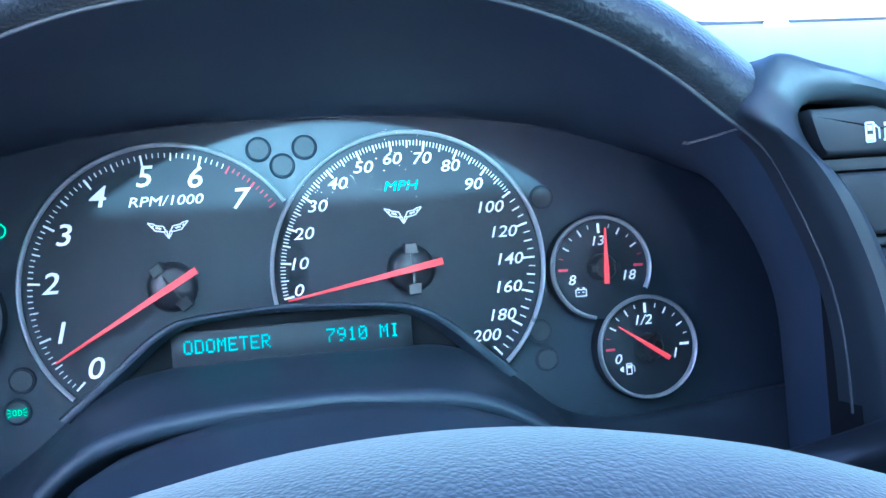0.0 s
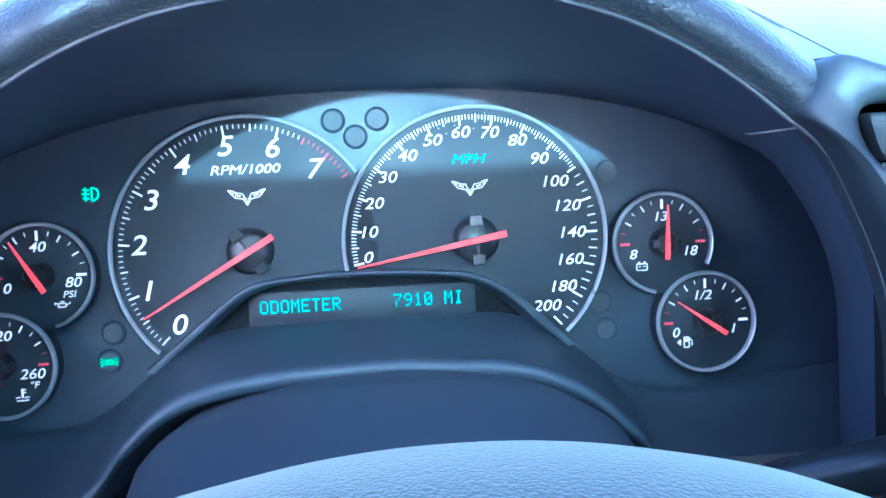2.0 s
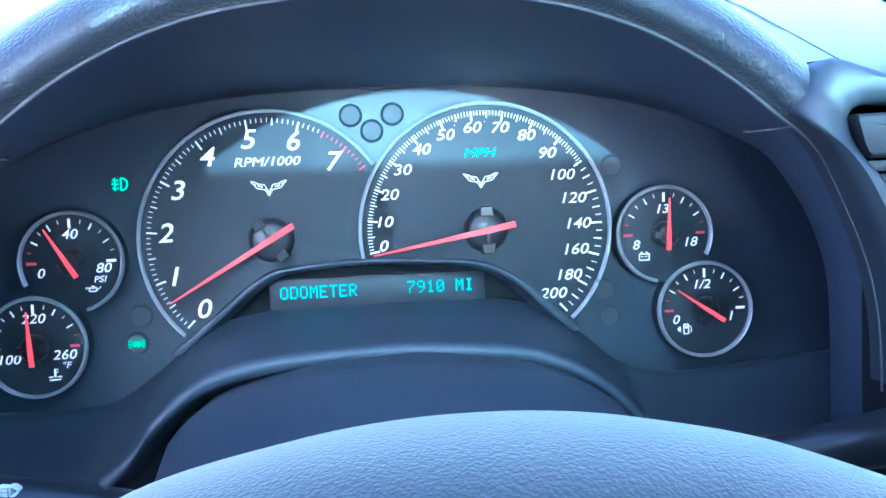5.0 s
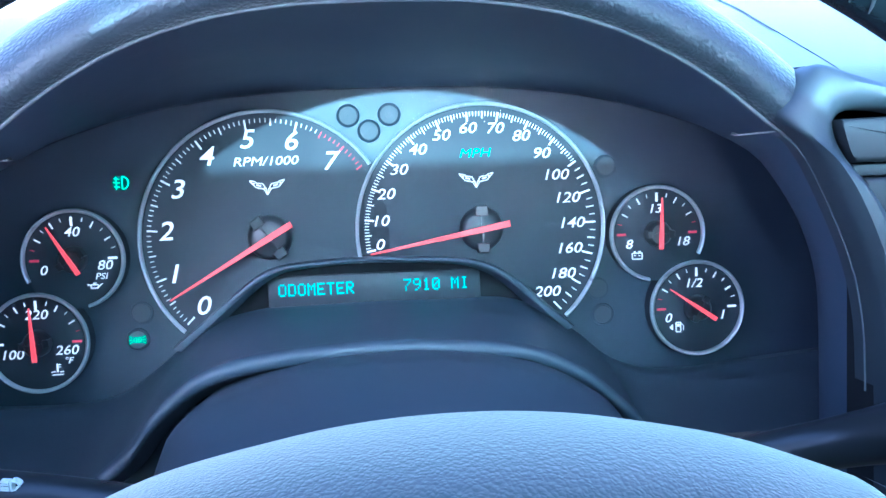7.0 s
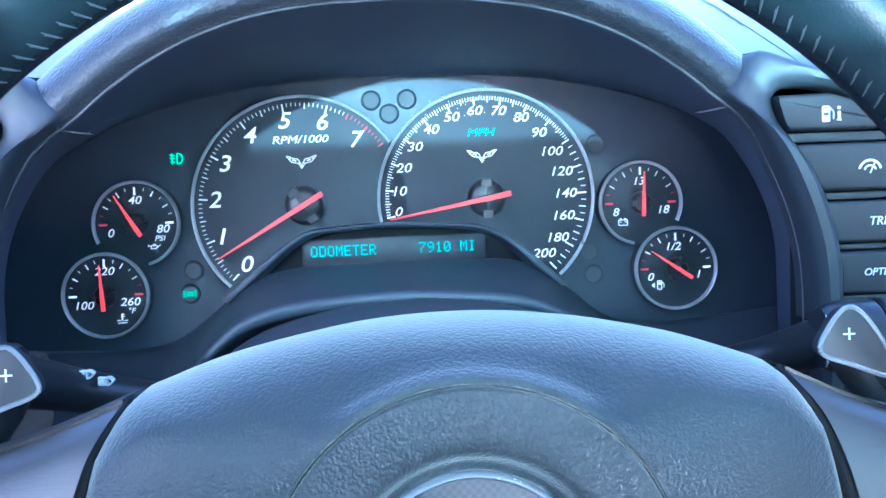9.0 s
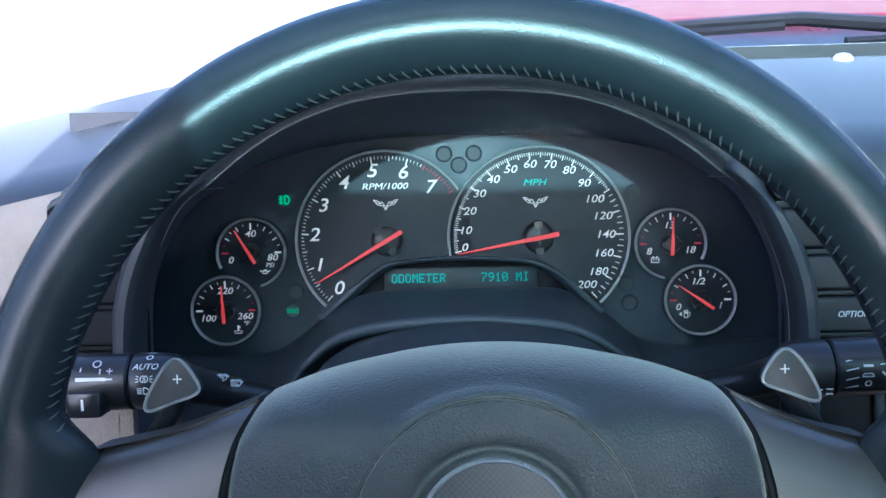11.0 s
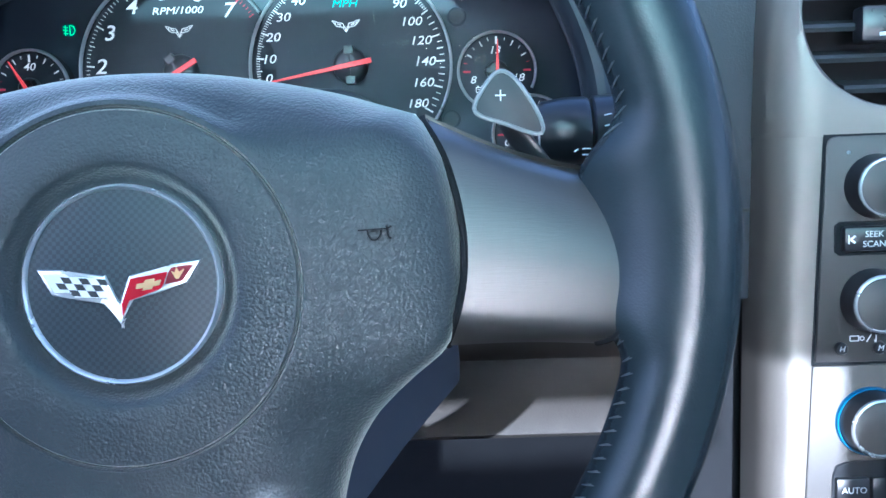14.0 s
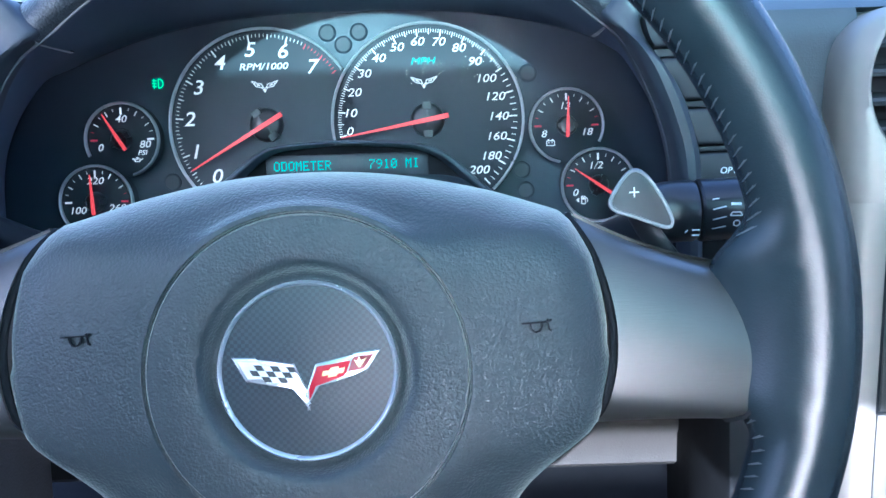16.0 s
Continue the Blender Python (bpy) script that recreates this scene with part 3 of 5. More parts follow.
for f, y in ((0, 0.0095), (0, 0.003), (0.06, 0.0), (0.3, -0.012), (0.6, -0.028), (0.85, -0.041), (0.96, -0.0462)):
    rows.append([(a[0] * (1 - f) + b[0] * f, y, a[1] * (1 - f) + b[1] * f) for a, b in zip(low, crest)])
for a in (100, 75, 45, 15, -15, -45, -75):
    rows.append([(x, -0.0490 - 0.0042 * math.cos(radians(a)), z - 0.0040 + 0.0042 * math.sin(radians(a))) for x, z in crest])
rows.append([(x, -0.040, z - 0.0100) for x, z in crest])
rows.append([(x, -0.020, z - 0.0160) for x, z in crest])
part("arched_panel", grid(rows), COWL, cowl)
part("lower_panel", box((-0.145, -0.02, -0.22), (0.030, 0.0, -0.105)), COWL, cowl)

column = thing("steering_column", "black textured steering column cover", "steering column")
top = smooth_line([(-0.152, -0.20), (-0.148, -0.13), (-0.1407, -0.1030), (-0.1338, -0.0922), (-0.122, -0.0840), (-0.0967, -0.0762), (-0.0725, -0.0716), (-0.050, -0.0704), (-0.035, -0.0700), (-0.005, -0.0735), (0.017, -0.0785), (0.035, -0.087), (0.048, -0.100), (0.058, -0.130), (0.062, -0.20)], 60)
rows = [[(-0.042 + (x + 0.042) * k, y, z - d) for x, z in top] for y, d, k in ((-0.02, 0.006, 1), (-0.083, 0.0, 1), (-0.088, 0.001, 0.99), (-0.16, 0.012, 0.75), (-0.235, 0.022, 0.55), (-0.245, 0.030, 0.52), (-0.245, 0.09, 0.5))]
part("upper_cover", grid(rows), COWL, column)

# ---------------------------------------------------------------- padded roll over the gauges
roll = thing("dash_hood", "black leather padded hood over the instrument cluster", "dashboard hood")
span = [(d, arch(d)) for d in np.linspace(-0.1395, 0.1395, 61)]
prof = smooth_line([(0.0005, -0.1315), (0.0025, -0.1385), (0.0070, -0.1415), (0.0130, -0.1395), (0.0190, -0.1335), (0.0240, -0.1250), (0.0272, -0.1140), (0.0288, -0.098), (0.0290, -0.07)], 26) + [(0.0285, -0.03), (0.026, 0.06), (0.020, 0.16)]
rows = []
for i, (d, z) in enumerate(span):
    a, b = span[max(i - 1, 0)], span[min(i + 1, 60)]
    n = Vector((-(b[1] - a[1]), b[0] - a[0])).normalized()
    n = (n + Vector((0.35 * d / 0.134, 0.25))).normalized()
    rows.append([(MID + d + n.x * r, y, z + n.y * r + max(0, y + 0.1) * 0.22) for r, y in prof])
part("leather_roll", grid(rows), DASH, roll)
rows = [(x, -0.1335, z + 0.0002) for x, z in lip if z > -0.085]
part("piping", tube(rows, 0.00075, 8), PIPING, roll, "thin grey piping along the mouth")
# close the two ends of the roll
for sg in (0, 60):
    d, z = span[sg]
    a, b = span[max(sg - 1, 0)], span[min(sg + 1, 60)]
    n = Vector((-(b[1] - a[1]), b[0] - a[0])).normalized()
    n = (n + Vector((0.35 * d / 0.134, 0.25))).normalized()
    out = Vector((n.y, -n.x)) * (1 if sg else -1)
    caps = []
    for k, push in ((1.0, 0.0), (0.93, 0.0016), (0.75, 0.0026), (0.3, 0.0030), (0.01, 0.0031)):
        caps.append([(MID + d + n.x * (0.013 + (r - 0.013) * k) + out.x * push, -0.112 + (y + 0.112) * k, z + n.y * (0.013 + (r - 0.013) * k) + out.y * push) for r, y in prof[:26:2] + [(0.0285, -0.085), (0.0005, -0.09)]])
    part("end_cap", grid(caps, closed=True), DASH, roll)


# ---------------------------------------------------------------- button pods at both sides
def pod(sg):
    """Frame beside the mouth; sg 1: the trip buttons' side, -1: the other."""
    p = thing("button_pod", "dark grey framed pod of trip buttons beside the gauges" if sg > 0 else "dark grey framed pod on the door side of the gauges", "button panel")

    def X(x):
        return x if sg > 0 else 2 * MID - x - 0.005 * min(1.0, max(0.0, (x - 0.088) / 0.02)) * (x < 0.160)
    foot = -0.125 if sg > 0 else -0.090
    # one band sweeps along the bridge over the buttons, round the corner and down beside the mouth
    edge_out = smooth_line([(0.170, 0.0125), (0.156, 0.0190), (0.135, 0.0270), (0.115, 0.0345), (0.1036, 0.0378), (0.0970, 0.0295), (0.0900, 0.0205), (0.1000, 0.0095), (0.1080, -0.0040), (0.1192, -0.0300), (0.1245, -0.052), (0.1260, -0.078), (0.1262, -0.125)], 90)
    edge_in = smooth_line([(0.170, 0.0040), (0.156, 0.0115), (0.132, 0.0200), (0.1150, 0.0215), (0.1090, 0.0180), (0.1095, 0.0120), (0.1130, 0.0050), (0.1275, -0.018), (0.1360, -0.046), (0.1375, -0.072), (0.1375, -0.125)], 90)
    rows = []
    for f, y in ((0.0, -0.126), (0.0, -0.139), (0.06, -0.1455), (0.16, -0.1490), (0.35, -0.1518), (0.65, -0.1525), (0.85, -0.1508), (0.95, -0.1480), (1.0, -0.144), (1.0, -0.134)):
        # the corner that meets the roll is flatter than the rest
        rows.append([(X(a[0] * (1 - f) + b[0] * f), max(y, -0.139) + min(0.0, y + 0.139) * (1 - 0.5 * math.exp(-((i - 29) / 9) ** 2)), max(foot, a[1] * (1 - f) + b[1] * f)) for i, (a, b) in enumerate(zip(edge_out, edge_in))])
    part("frame", grid(rows), PODP, p)
    top = [q for q in edge_out if q[0] > 0.1045 and q[1] > 0.01]
    part("bridge", grid([[(X(x), y, z + dz) for x, z in top] for y, dz in ((-0.1395, -0.0004), (-0.120, 0.0006), (-0.092, 0.0030))]), PODP, p)
    rows = [[r[0]] for r in rows]
    end = [r[-1] for r in rows]
    end = [(x, -0.092, z) for x, y, z in end[:1]] + end
    part("outer_rail", tube([(X(0.1700), -0.1440, z) for z in np.linspace(0.0075, foot, 12)], 0.0032, 10), PODP, p)
    part("end_plate", grid([end, [(x + sg * 0.0012, y, z - 0.0015) for x, y, z in end], [(x + sg * 0.0012, y, foot) for x, y, z in end]]), PODP, p)
    part("backing", box((min(X(0.126), X(0.169)), -0.139, foot), (max(X(0.126), X(0.169)), -0.120, 0.014)), DARK, p)
    # buttons: the left side follows the frame's curve
    edges = [(0.0180, 0.0030), (-0.0025, -0.0225), (-0.0270, -0.0445), (-0.0485, -0.0665), (-0.0705, -0.09)]
    curve = [(0.0190, 0.112), (0.0150, 0.1125), (0.008, 0.1145), (0.0, 0.1185), (-0.018, 0.1290), (-0.046, 0.1375), (-0.072, 0.1392), (-0.13, 0.1392)]
    zs, xs = [-c[0] for c in curve], [c[1] for c in curve]
    for k, (zt, zb) in enumerate(edges):
        side = [(X(float(np.interp(-zz, zs, xs)) - 0.0028), zz) for zz in np.linspace(zt, zb, 8)]
        far_t = zt - (0.008 if k == 0 else 0.0)
        pts = side + [(X(0.1690), zb), (X(0.1690), far_t)]
        if k == 0:
            pts = side + [(X(0.1690), zb), (X(0.1690), 0.004), (X(0.158), 0.0105), (X(0.132), 0.0185)]
        b = part("button" if sg > 0 else "blank", prism(pts[::sg], -0.1490, -0.137, 0.0018, 3), BUTTON if sg > 0 else DARK, p, "matt black push button" if sg > 0 else "")
        if k < 4:
            z0, z1 = zb - 0.0007, edges[k + 1][0] + 0.0007
            xl = float(np.interp(-z0, zs, xs)) - 0.003
            part("rib", prism([(X(xl), z0), (X(xl), z1), (X(0.1690), z1), (X(0.1690), z0)][::sg], -0.1462, -0.137, 0.0010, 2), BUTTON if sg > 0 else DARK, p)
        if sg > 0 and k == 0:
            x, z = 0.1295, 0.0098
            it = loop_bars([(x - .0018, z - .0030), (x + .0010, z - .0030), (x + .0010, z + .0030), (x - .0018, z + .0030)], .0006) + [(x - .0012, z + .0014, x + .0004, z + .0014, .0018), (x - .0014, z - .0016, x + .0006, z - .0016, .0018), (x + .0014, z + .0022, x + .0028, z + .001, .0005), (x + .0028, z + .001, x + .0028, z - .0022, .0005)]
            it += [(x + .0052, z - .0024, x + .0052, z + .0010, .0012), (x + .0052, z + .0018, x + .0052, z + .0030, .0012), (x + .0042, z - .0026, x + .0062, z - .0026, .0006)]
            part("fuel_info_symbol", bars(it, -0.1494), WHITEP, b, smooth=0)
        if sg > 0 and k == 1:
            x, z = 0.1480, -0.0128
            it = loop_bars(ring_pts(x, z - .002, 0.0048, 12, 15, 165), .0009, False) + loop_bars(ring_pts(x, z - .002, 0.0026, 10, 20, 160), .0007, False) + [(x, z - .0026, x + .0022, z + .0022, .0005)]
            part("gauge_symbol", bars(it, -0.1494), WHITEP, b, smooth=0)
        if sg > 0 and k == 2:
            letters("TRIP", 0.0052, 0.1525, -0.0357, -0.1493, WHITEP, b, "caption", 0.2, 0.00004, 1.0)
        if sg > 0 and k == 3:
            letters("OPTION", 0.0044, 0.1535, -0.0573, -0.1493, WHITEP, b, "caption", 0.2, 0.00004, 1.0)
    return p


pod(1)
pod(-1)

# ---------------------------------------------------------------- dashboard body
dash = thing("dashboard", "black leather-grained dashboard top and face", "dashboard")
prof = [(-0.090, -0.16), (-0.094, -0.05), (-0.097, 0.000), (-0.096, 0.014), (-0.091, 0.026), (-0.080, 0.035), (-0.055, 0.046), (0.0, 0.068), (0.05, 0.088), (0.085, 0.100)]
# the face steps back behind the centre stack
cols = list(np.linspace(0.153, 0.235, 8)) + [0.2365] + list(np.linspace(0.255, 1.10, 34))
rows = [[(x, max(y, -0.030) if x > 0.236 and z < 0.020 else y + 0.010 * math.sin(max(0, x - 0.3) * 2.2), z) for y, z in prof] for x in cols]
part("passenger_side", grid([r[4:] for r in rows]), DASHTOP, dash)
# the face takes the shaded copy of the vinyl
part("passenger_face", grid([r[:5] for r in rows]), DASHFACE, dash, "upright face beside the centre stack, toned darker for shade")
rows = [[(x, y - 0.02 * ((x + 0.23) / 0.2) ** 2, z - 0.22 * (-0.235 - x)) for y, z in prof] for x in np.linspace(-0.56, -0.247, 14)]
part("door_side", grid([r[4:] for r in rows]), DASHTOP, dash)
part("door_side_face", grid([r[:5] for r in rows]), TAN, dash, "warm grey lower face at the door side")
for xa, xb in ((0.110, 0.153), (-0.247, -0.204)):
    part("corner_top", grid([[(x, y, z - 0.0004) for y, z in [(-0.125, 0.0235), (-0.100, 0.0290)] + prof[5:8]] for x in np.linspace(xa, xb, 6)]), DASHTOP, dash)
rows = [[(x, y, z - 0.0012) for y, z in ((-0.02, 0.0600), (0.0, 0.068), (0.05, 0.088), (0.085, 0.100))] for x in np.linspace(-0.248, 0.154, 20)]
part("middle_top", grid(rows), DASHTOP, dash)


def strip(y0, z0, y1, z1, xa, xb, lift=0.0):
    return [[(x, y0, z0 + lift) for x in np.linspace(xa, xb, 12)], [(x, y1, z1 + lift) for x in np.linspace(xa, xb, 12)]]


# the far edge of the dashboard: a ribbed strip up to the glass, then a pale line of trim
grille = part("defroster_strip", grid(strip(0.083, 0.0985, 0.158, 0.1165, -0.15, 1.10)), DARK, dash, "dark ribbed defroster strip")
for i in range(9):
    f0, f1 = i / 9 + 0.02, i / 9 + 0.07
    y0, y1 = 0.085 + 0.073 * f0, 0.085 + 0.073 * f1
    part("rib", box((-0.15, y0, 0.0985 + 0.018 * f0), (1.10, y1, 0.1005 + 0.018 * f1)), BUTTON, grille)
part("glass_seat", box((-0.15, 0.158, 0.110), (1.10, 0.163, 0.1190), 0.001), EMWHITE, dash, "pale trim at the foot of the glass")

sensor = thing("light_sensor", "pale domed light sensor on the dashboard", "sensor")
part("dome", lathe([(0.0002, -0.0045), (0.003, -0.0042), (0.0055, -0.0032), (0.0072, -0.001), (0.0078, 0.002)], 0.0, 0.0, n=24), EMWHITE, sensor)
sensor.matrix_world = C @ pose(0.234, 0.0775, 0.0975, -70, 0, 0)

# ---------------------------------------------------------------- steering wheel
wheel = thing("steering_wheel", "black leather steering wheel with satin grey spokes and a round badge", "steering wheel", W)
RR, RM = 0.1788, 0.0152
RX, RY, RZ = -0.0079, 0.0147, 0.0093          # the rim sits a little off the badge


def rim_point(a, b, lift=0.0):
    """A point of the leather: a round the wheel, b round the section (180: inside, 270: towards the driver)."""
    c, s = math.cos(a), math.sin(a)
    a = a % (2 * math.pi)
    side = min(a, abs(a - math.pi), 2 * math.pi - a)
    grow = 0.0160 * math.exp(-(side / 0.195) ** 6)
    dive = 0.012 * math.exp(-(side / 0.19) ** 4)
    cb, sb = math.cos(b), math.sin(b)
    r = RM * (1 + 0.05 * math.cos(2 * b)) + lift
    rad = RR + r * cb * (0.98 if cb > 0 else 1.02) - (grow * (-cb) ** 1.5 if cb < 0 else 0)
    return (RX + rad * c, RY + r * sb * 1.12 + dive * max(0.0, -cb) ** 2, RZ + rad * s)


rows = [[rim_point(2 * math.pi * i / 360, 2 * math.pi * k / 48) for k in range(48)] for i in range(360)]
rows.append(rows[0])
rim = part("rim", grid(rows, closed=True), RIM, wheel, "worn black leather rim")
# cross stitches along the inner seam
bm = bmesh.new()
for i in range(230):
    a = 2 * math.pi * (i + 0.5) / 230
    if min(abs(a), abs(a - math.pi), abs(a - 2 * math.pi)) < 0.2:
        continue
    tube([rim_point(a + da, radians(b), 0.0003) for da, b in ((-0.009, 188), (-0.003, 196), (0.006, 204))], [0.00015, 0.00034, 0.00015], 5, bm=bm)
    tube([rim_point(a + da, radians(b), 0.0003) for da, b in ((0.006, 208), (0.001, 201), (-0.004, 196))], [0.00015, 0.0003, 0.00015], 5, bm=bm)
part("stitching", bm, THREAD, rim, "dark cross stitching", kind="stuff")

# airbag cover
outline = [(0, 0.0668), (0.03, 0.0650), (0.06, 0.0592), (0.080, 0.0530), (0.0895, 0.0488), (0.0965, 0.0365), (0.1010, 0.0187), (0.1019, 0.005), (0.1003, -0.0085), (0.0965, -0.0225), (0.0860, -0.0318), (0.0790, -0.0385), (0.0718, -0.0470), (0.0643, -0.0612), (0.058, -0.085), (0.046, -0.110), (0.02, -0.118), (0, -0.119)]
outline = outline + [(-x - 0.001 * min(1.0, x / 0.08), z) for x, z in outline[-2:0:-1]]
dense = smooth_line(outline, 400, closed=True)
N = 144
angs = np.array([math.atan2(z, x) for x, z in dense])
rads = np.array([math.hypot(x, z) for x, z in dense])
o = np.argsort(angs)
angs, rads = angs[o], rads[o]
theta = np.linspace(-math.pi, math.pi, N, endpoint=False)
edge = np.interp(theta, angs, rads, period=2 * math.pi)


def circle(r, y):
    """A ring round the badge; the seam's rings lie a little lower."""
    drop = 0.0013 * min(1.0, max(0.0, (r - 0.040) / 0.010))
    return [(r * math.cos(t), y, r * math.sin(t) - drop) for t in theta]


rows = []
# the cover rolls back broadly above and below, and meets the spokes almost flush
flush = [0.30 + 0.70 * min(1.0, max(0.0, (abs(math.sin(t)) - 0.34) / 0.25)) for t in theta]
room = [min(1.0, (e - 0.0560) / 0.0200) for e in edge]
for inset, y in ((0.0012, 0.060), (0.0, 0.048), (0.0003, 0.038), (0.0013, 0.0300), (0.0030, 0.0235), (0.0055, 0.0180), (0.0090, 0.0132), (0.0132, 0.0096), (0.0180, 0.0068)):
    rows.append([((e - inset * q * k) * math.cos(t), (y - 0.0068) * (0.35 + 0.65 * k) * (1.0 if t > 0 else 0.45) + 0.0068 - 0.0008 * (1 - k), (e - inset * q * k) * math.sin(t)) for t, e, k, q in zip(theta, edge, flush, room)])
for f in (0.72, 0.48, 0.26, 0.10):
    rows.append([((0.0556 + (e - 0.018 * q * k - 0.0556) * f) * math.cos(t), 0.0012 + (0.0056 - 0.0008 * (1 - k)) * f ** 1.3, (0.0556 + (e - 0.018 * q * k - 0.0556) * f) * math.sin(t) - 0.0013 * (1 - f)) for t, e, q, k in zip(theta, edge, room, flush)])
for r, y in ((0.0545, 0.0012), (0.0541, 0.0017), (0.0538, 0.0030), (0.0533, 0.0030), (0.0530, 0.0016), (0.0526, 0.0010), (0.047, 0.0004), (0.041, 0.0001), (0.0372, 0.0002), (0.0356, 0.0008), (0.0343, 0.0024), (0.0331, 0.0050), (0.0318, 0.0066), (0.0300, 0.0070)):
    rows.append(circle(r, y))
pad = part("airbag_cover", grid(rows, closed=True), PAD, wheel, "grained black airbag cover with a round seam")
# horn symbols moulded into the cover
for sx in (0.0758, -0.0758):
    x, z = sx, 0.0135
    it = [(x - .0048, z + .0002, x + .0040, z + .0006, .0004), (x + .0040, z + .0006, x + .0050, z + .0012, .0004), (x + .0036, z + .0014, x + .0042, z - .0020, .0004), (x + .0042, z - .0020, x + .0050, z - .0024, .0004)]
    it += loop_bars([(x - .0020 + 0.0020 * (1 - math.cos(a)), z + .0002 - 0.0030 * math.sin(a)) for a in np.linspace(0, math.pi, 12)], .0004, False)
    part("horn_symbol", bars(it, 0.0018, 0.006), DARK, pad, smooth=0)
# badge
badge = part("badge_disc", lathe([(0.0003, 0.0022), (0.015, 0.0026), (0.0285, 0.0036)], 0, 0, n=96), BADGE, wheel, "round carbon-look badge")
part("badge_ring", lathe([(0.0282, 0.0040), (0.0286, 0.0026), (0.0293, 0.0021), (0.0299, 0.0027), (0.0303, 0.0050), (0.0305, 0.0090)], 0, 0, n=120), CHROME, badge, "thin chrome ring")
s = 0.00097


def flat(pts, y0, y1, material, name, label="", bev=0.0):
    return part(name, prism([(x * s, z * s - 0.0004) for x, z in pts], y0, y1, bev, 2), material, badge, label, smooth=30)


EY = 0.0012
L_out = [(-25.5, 6.0), (-17.0, 5.6), (-15.8, 4.6), (-4.4, 3.6), (-0.2, -5.6), (0.6, -12.8), (-4.6, -4.4), (-13.2, -4.0), (-14.8, -2.6), (-20.8, -2.4)]
R_out = [(25.5, 7.6), (15.8, 6.4), (15.0, 5.2), (3.0, 3.4), (-0.2, -5.6), (-0.1, -12.8), (3.8, -3.6), (13.0, -2.4), (14.2, -0.8), (20.6, 0.2)]
flat(L_out, EY, 0.0035, CHROME, "emblem_border", "chrome-edged emblem", 0.0006)
flat(R_out, EY, 0.0035, CHROME, "emblem_border", "chrome-edged emblem", 0.0006)
flat([(-23.2, 4.7), (-16.6, 4.4), (-15.2, 3.5), (-5.2, 2.6), (-1.6, -4.6), (-0.8, -8.4), (-4.0, -3.3), (-13.6, -2.8), (-15.2, -1.4), (-19.9, -1.3)], EY - 0.0002, EY + 0.001, EMWHITE, "flag_field")
flat([(15.0, 4.1), (3.6, 2.3), (0.6, -5.4), (0.7, -9.2), (3.0, -4.4), (12.6, -3.3 + 2.2), (13.6, 0.2)], EY - 0.0002, EY + 0.001, EMRED, "flag_field", "red enamel field")
flat([(23.0, 6.2), (16.3, 5.4), (15.4, 4.2), (14.0, 0.3), (19.6, 1.2)], EY - 0.0002, EY + 0.001, EMDARK, "flag_field", "dark red enamel field")
flat([(5.6, 0.7), (7.8, 0.95), (8.1, 1.8), (11.0, 2.2), (10.9, 1.4), (13.0, 1.7), (12.4, 0.1), (10.4, -0.2), (10.1, -1.0), (7.2, -1.4), (7.4, -0.6), (5.2, -0.9)], EY - 0.0005, EY, GOLD, "plain_mark")
flat([(17.6, 1.8), (18.4, 1.9), (20.4, 4.9), (18.6, 4.0), (17.8, 5.4), (17.3, 3.8), (16.2, 4.2)], EY - 0.0005, EY, GOLD, "plain_mark")
for r in range(3):
    for c in range(6):
        if (r + c) % 2:
            x0, z0 = -20.6 + c * 2.75 + r * 1.25, 3.7 - r * 2.0 - c * 0.22
            if x0 < -5.8:
                flat([(x0, z0), (x0 + 2.7, z0 - 0.22), (x0 + 3.8, z0 - 2.1), (x0 + 1.2, z0 - 1.95)], EY - 0.0004, EY, EMGREY, "chequer")


# side spokes
def spoke_y(v):
    """Depth across the spoke, v -1 at its upper and 1 at its lower edge."""
    return 0.0065 + 0.0068 * abs(v - 0.42) ** 2.2 + 0.010 * max(0.0, (v - 0.7) / 0.3) ** 2 + 0.005 * max(0.0, (-0.75 - v) / 0.25) ** 2


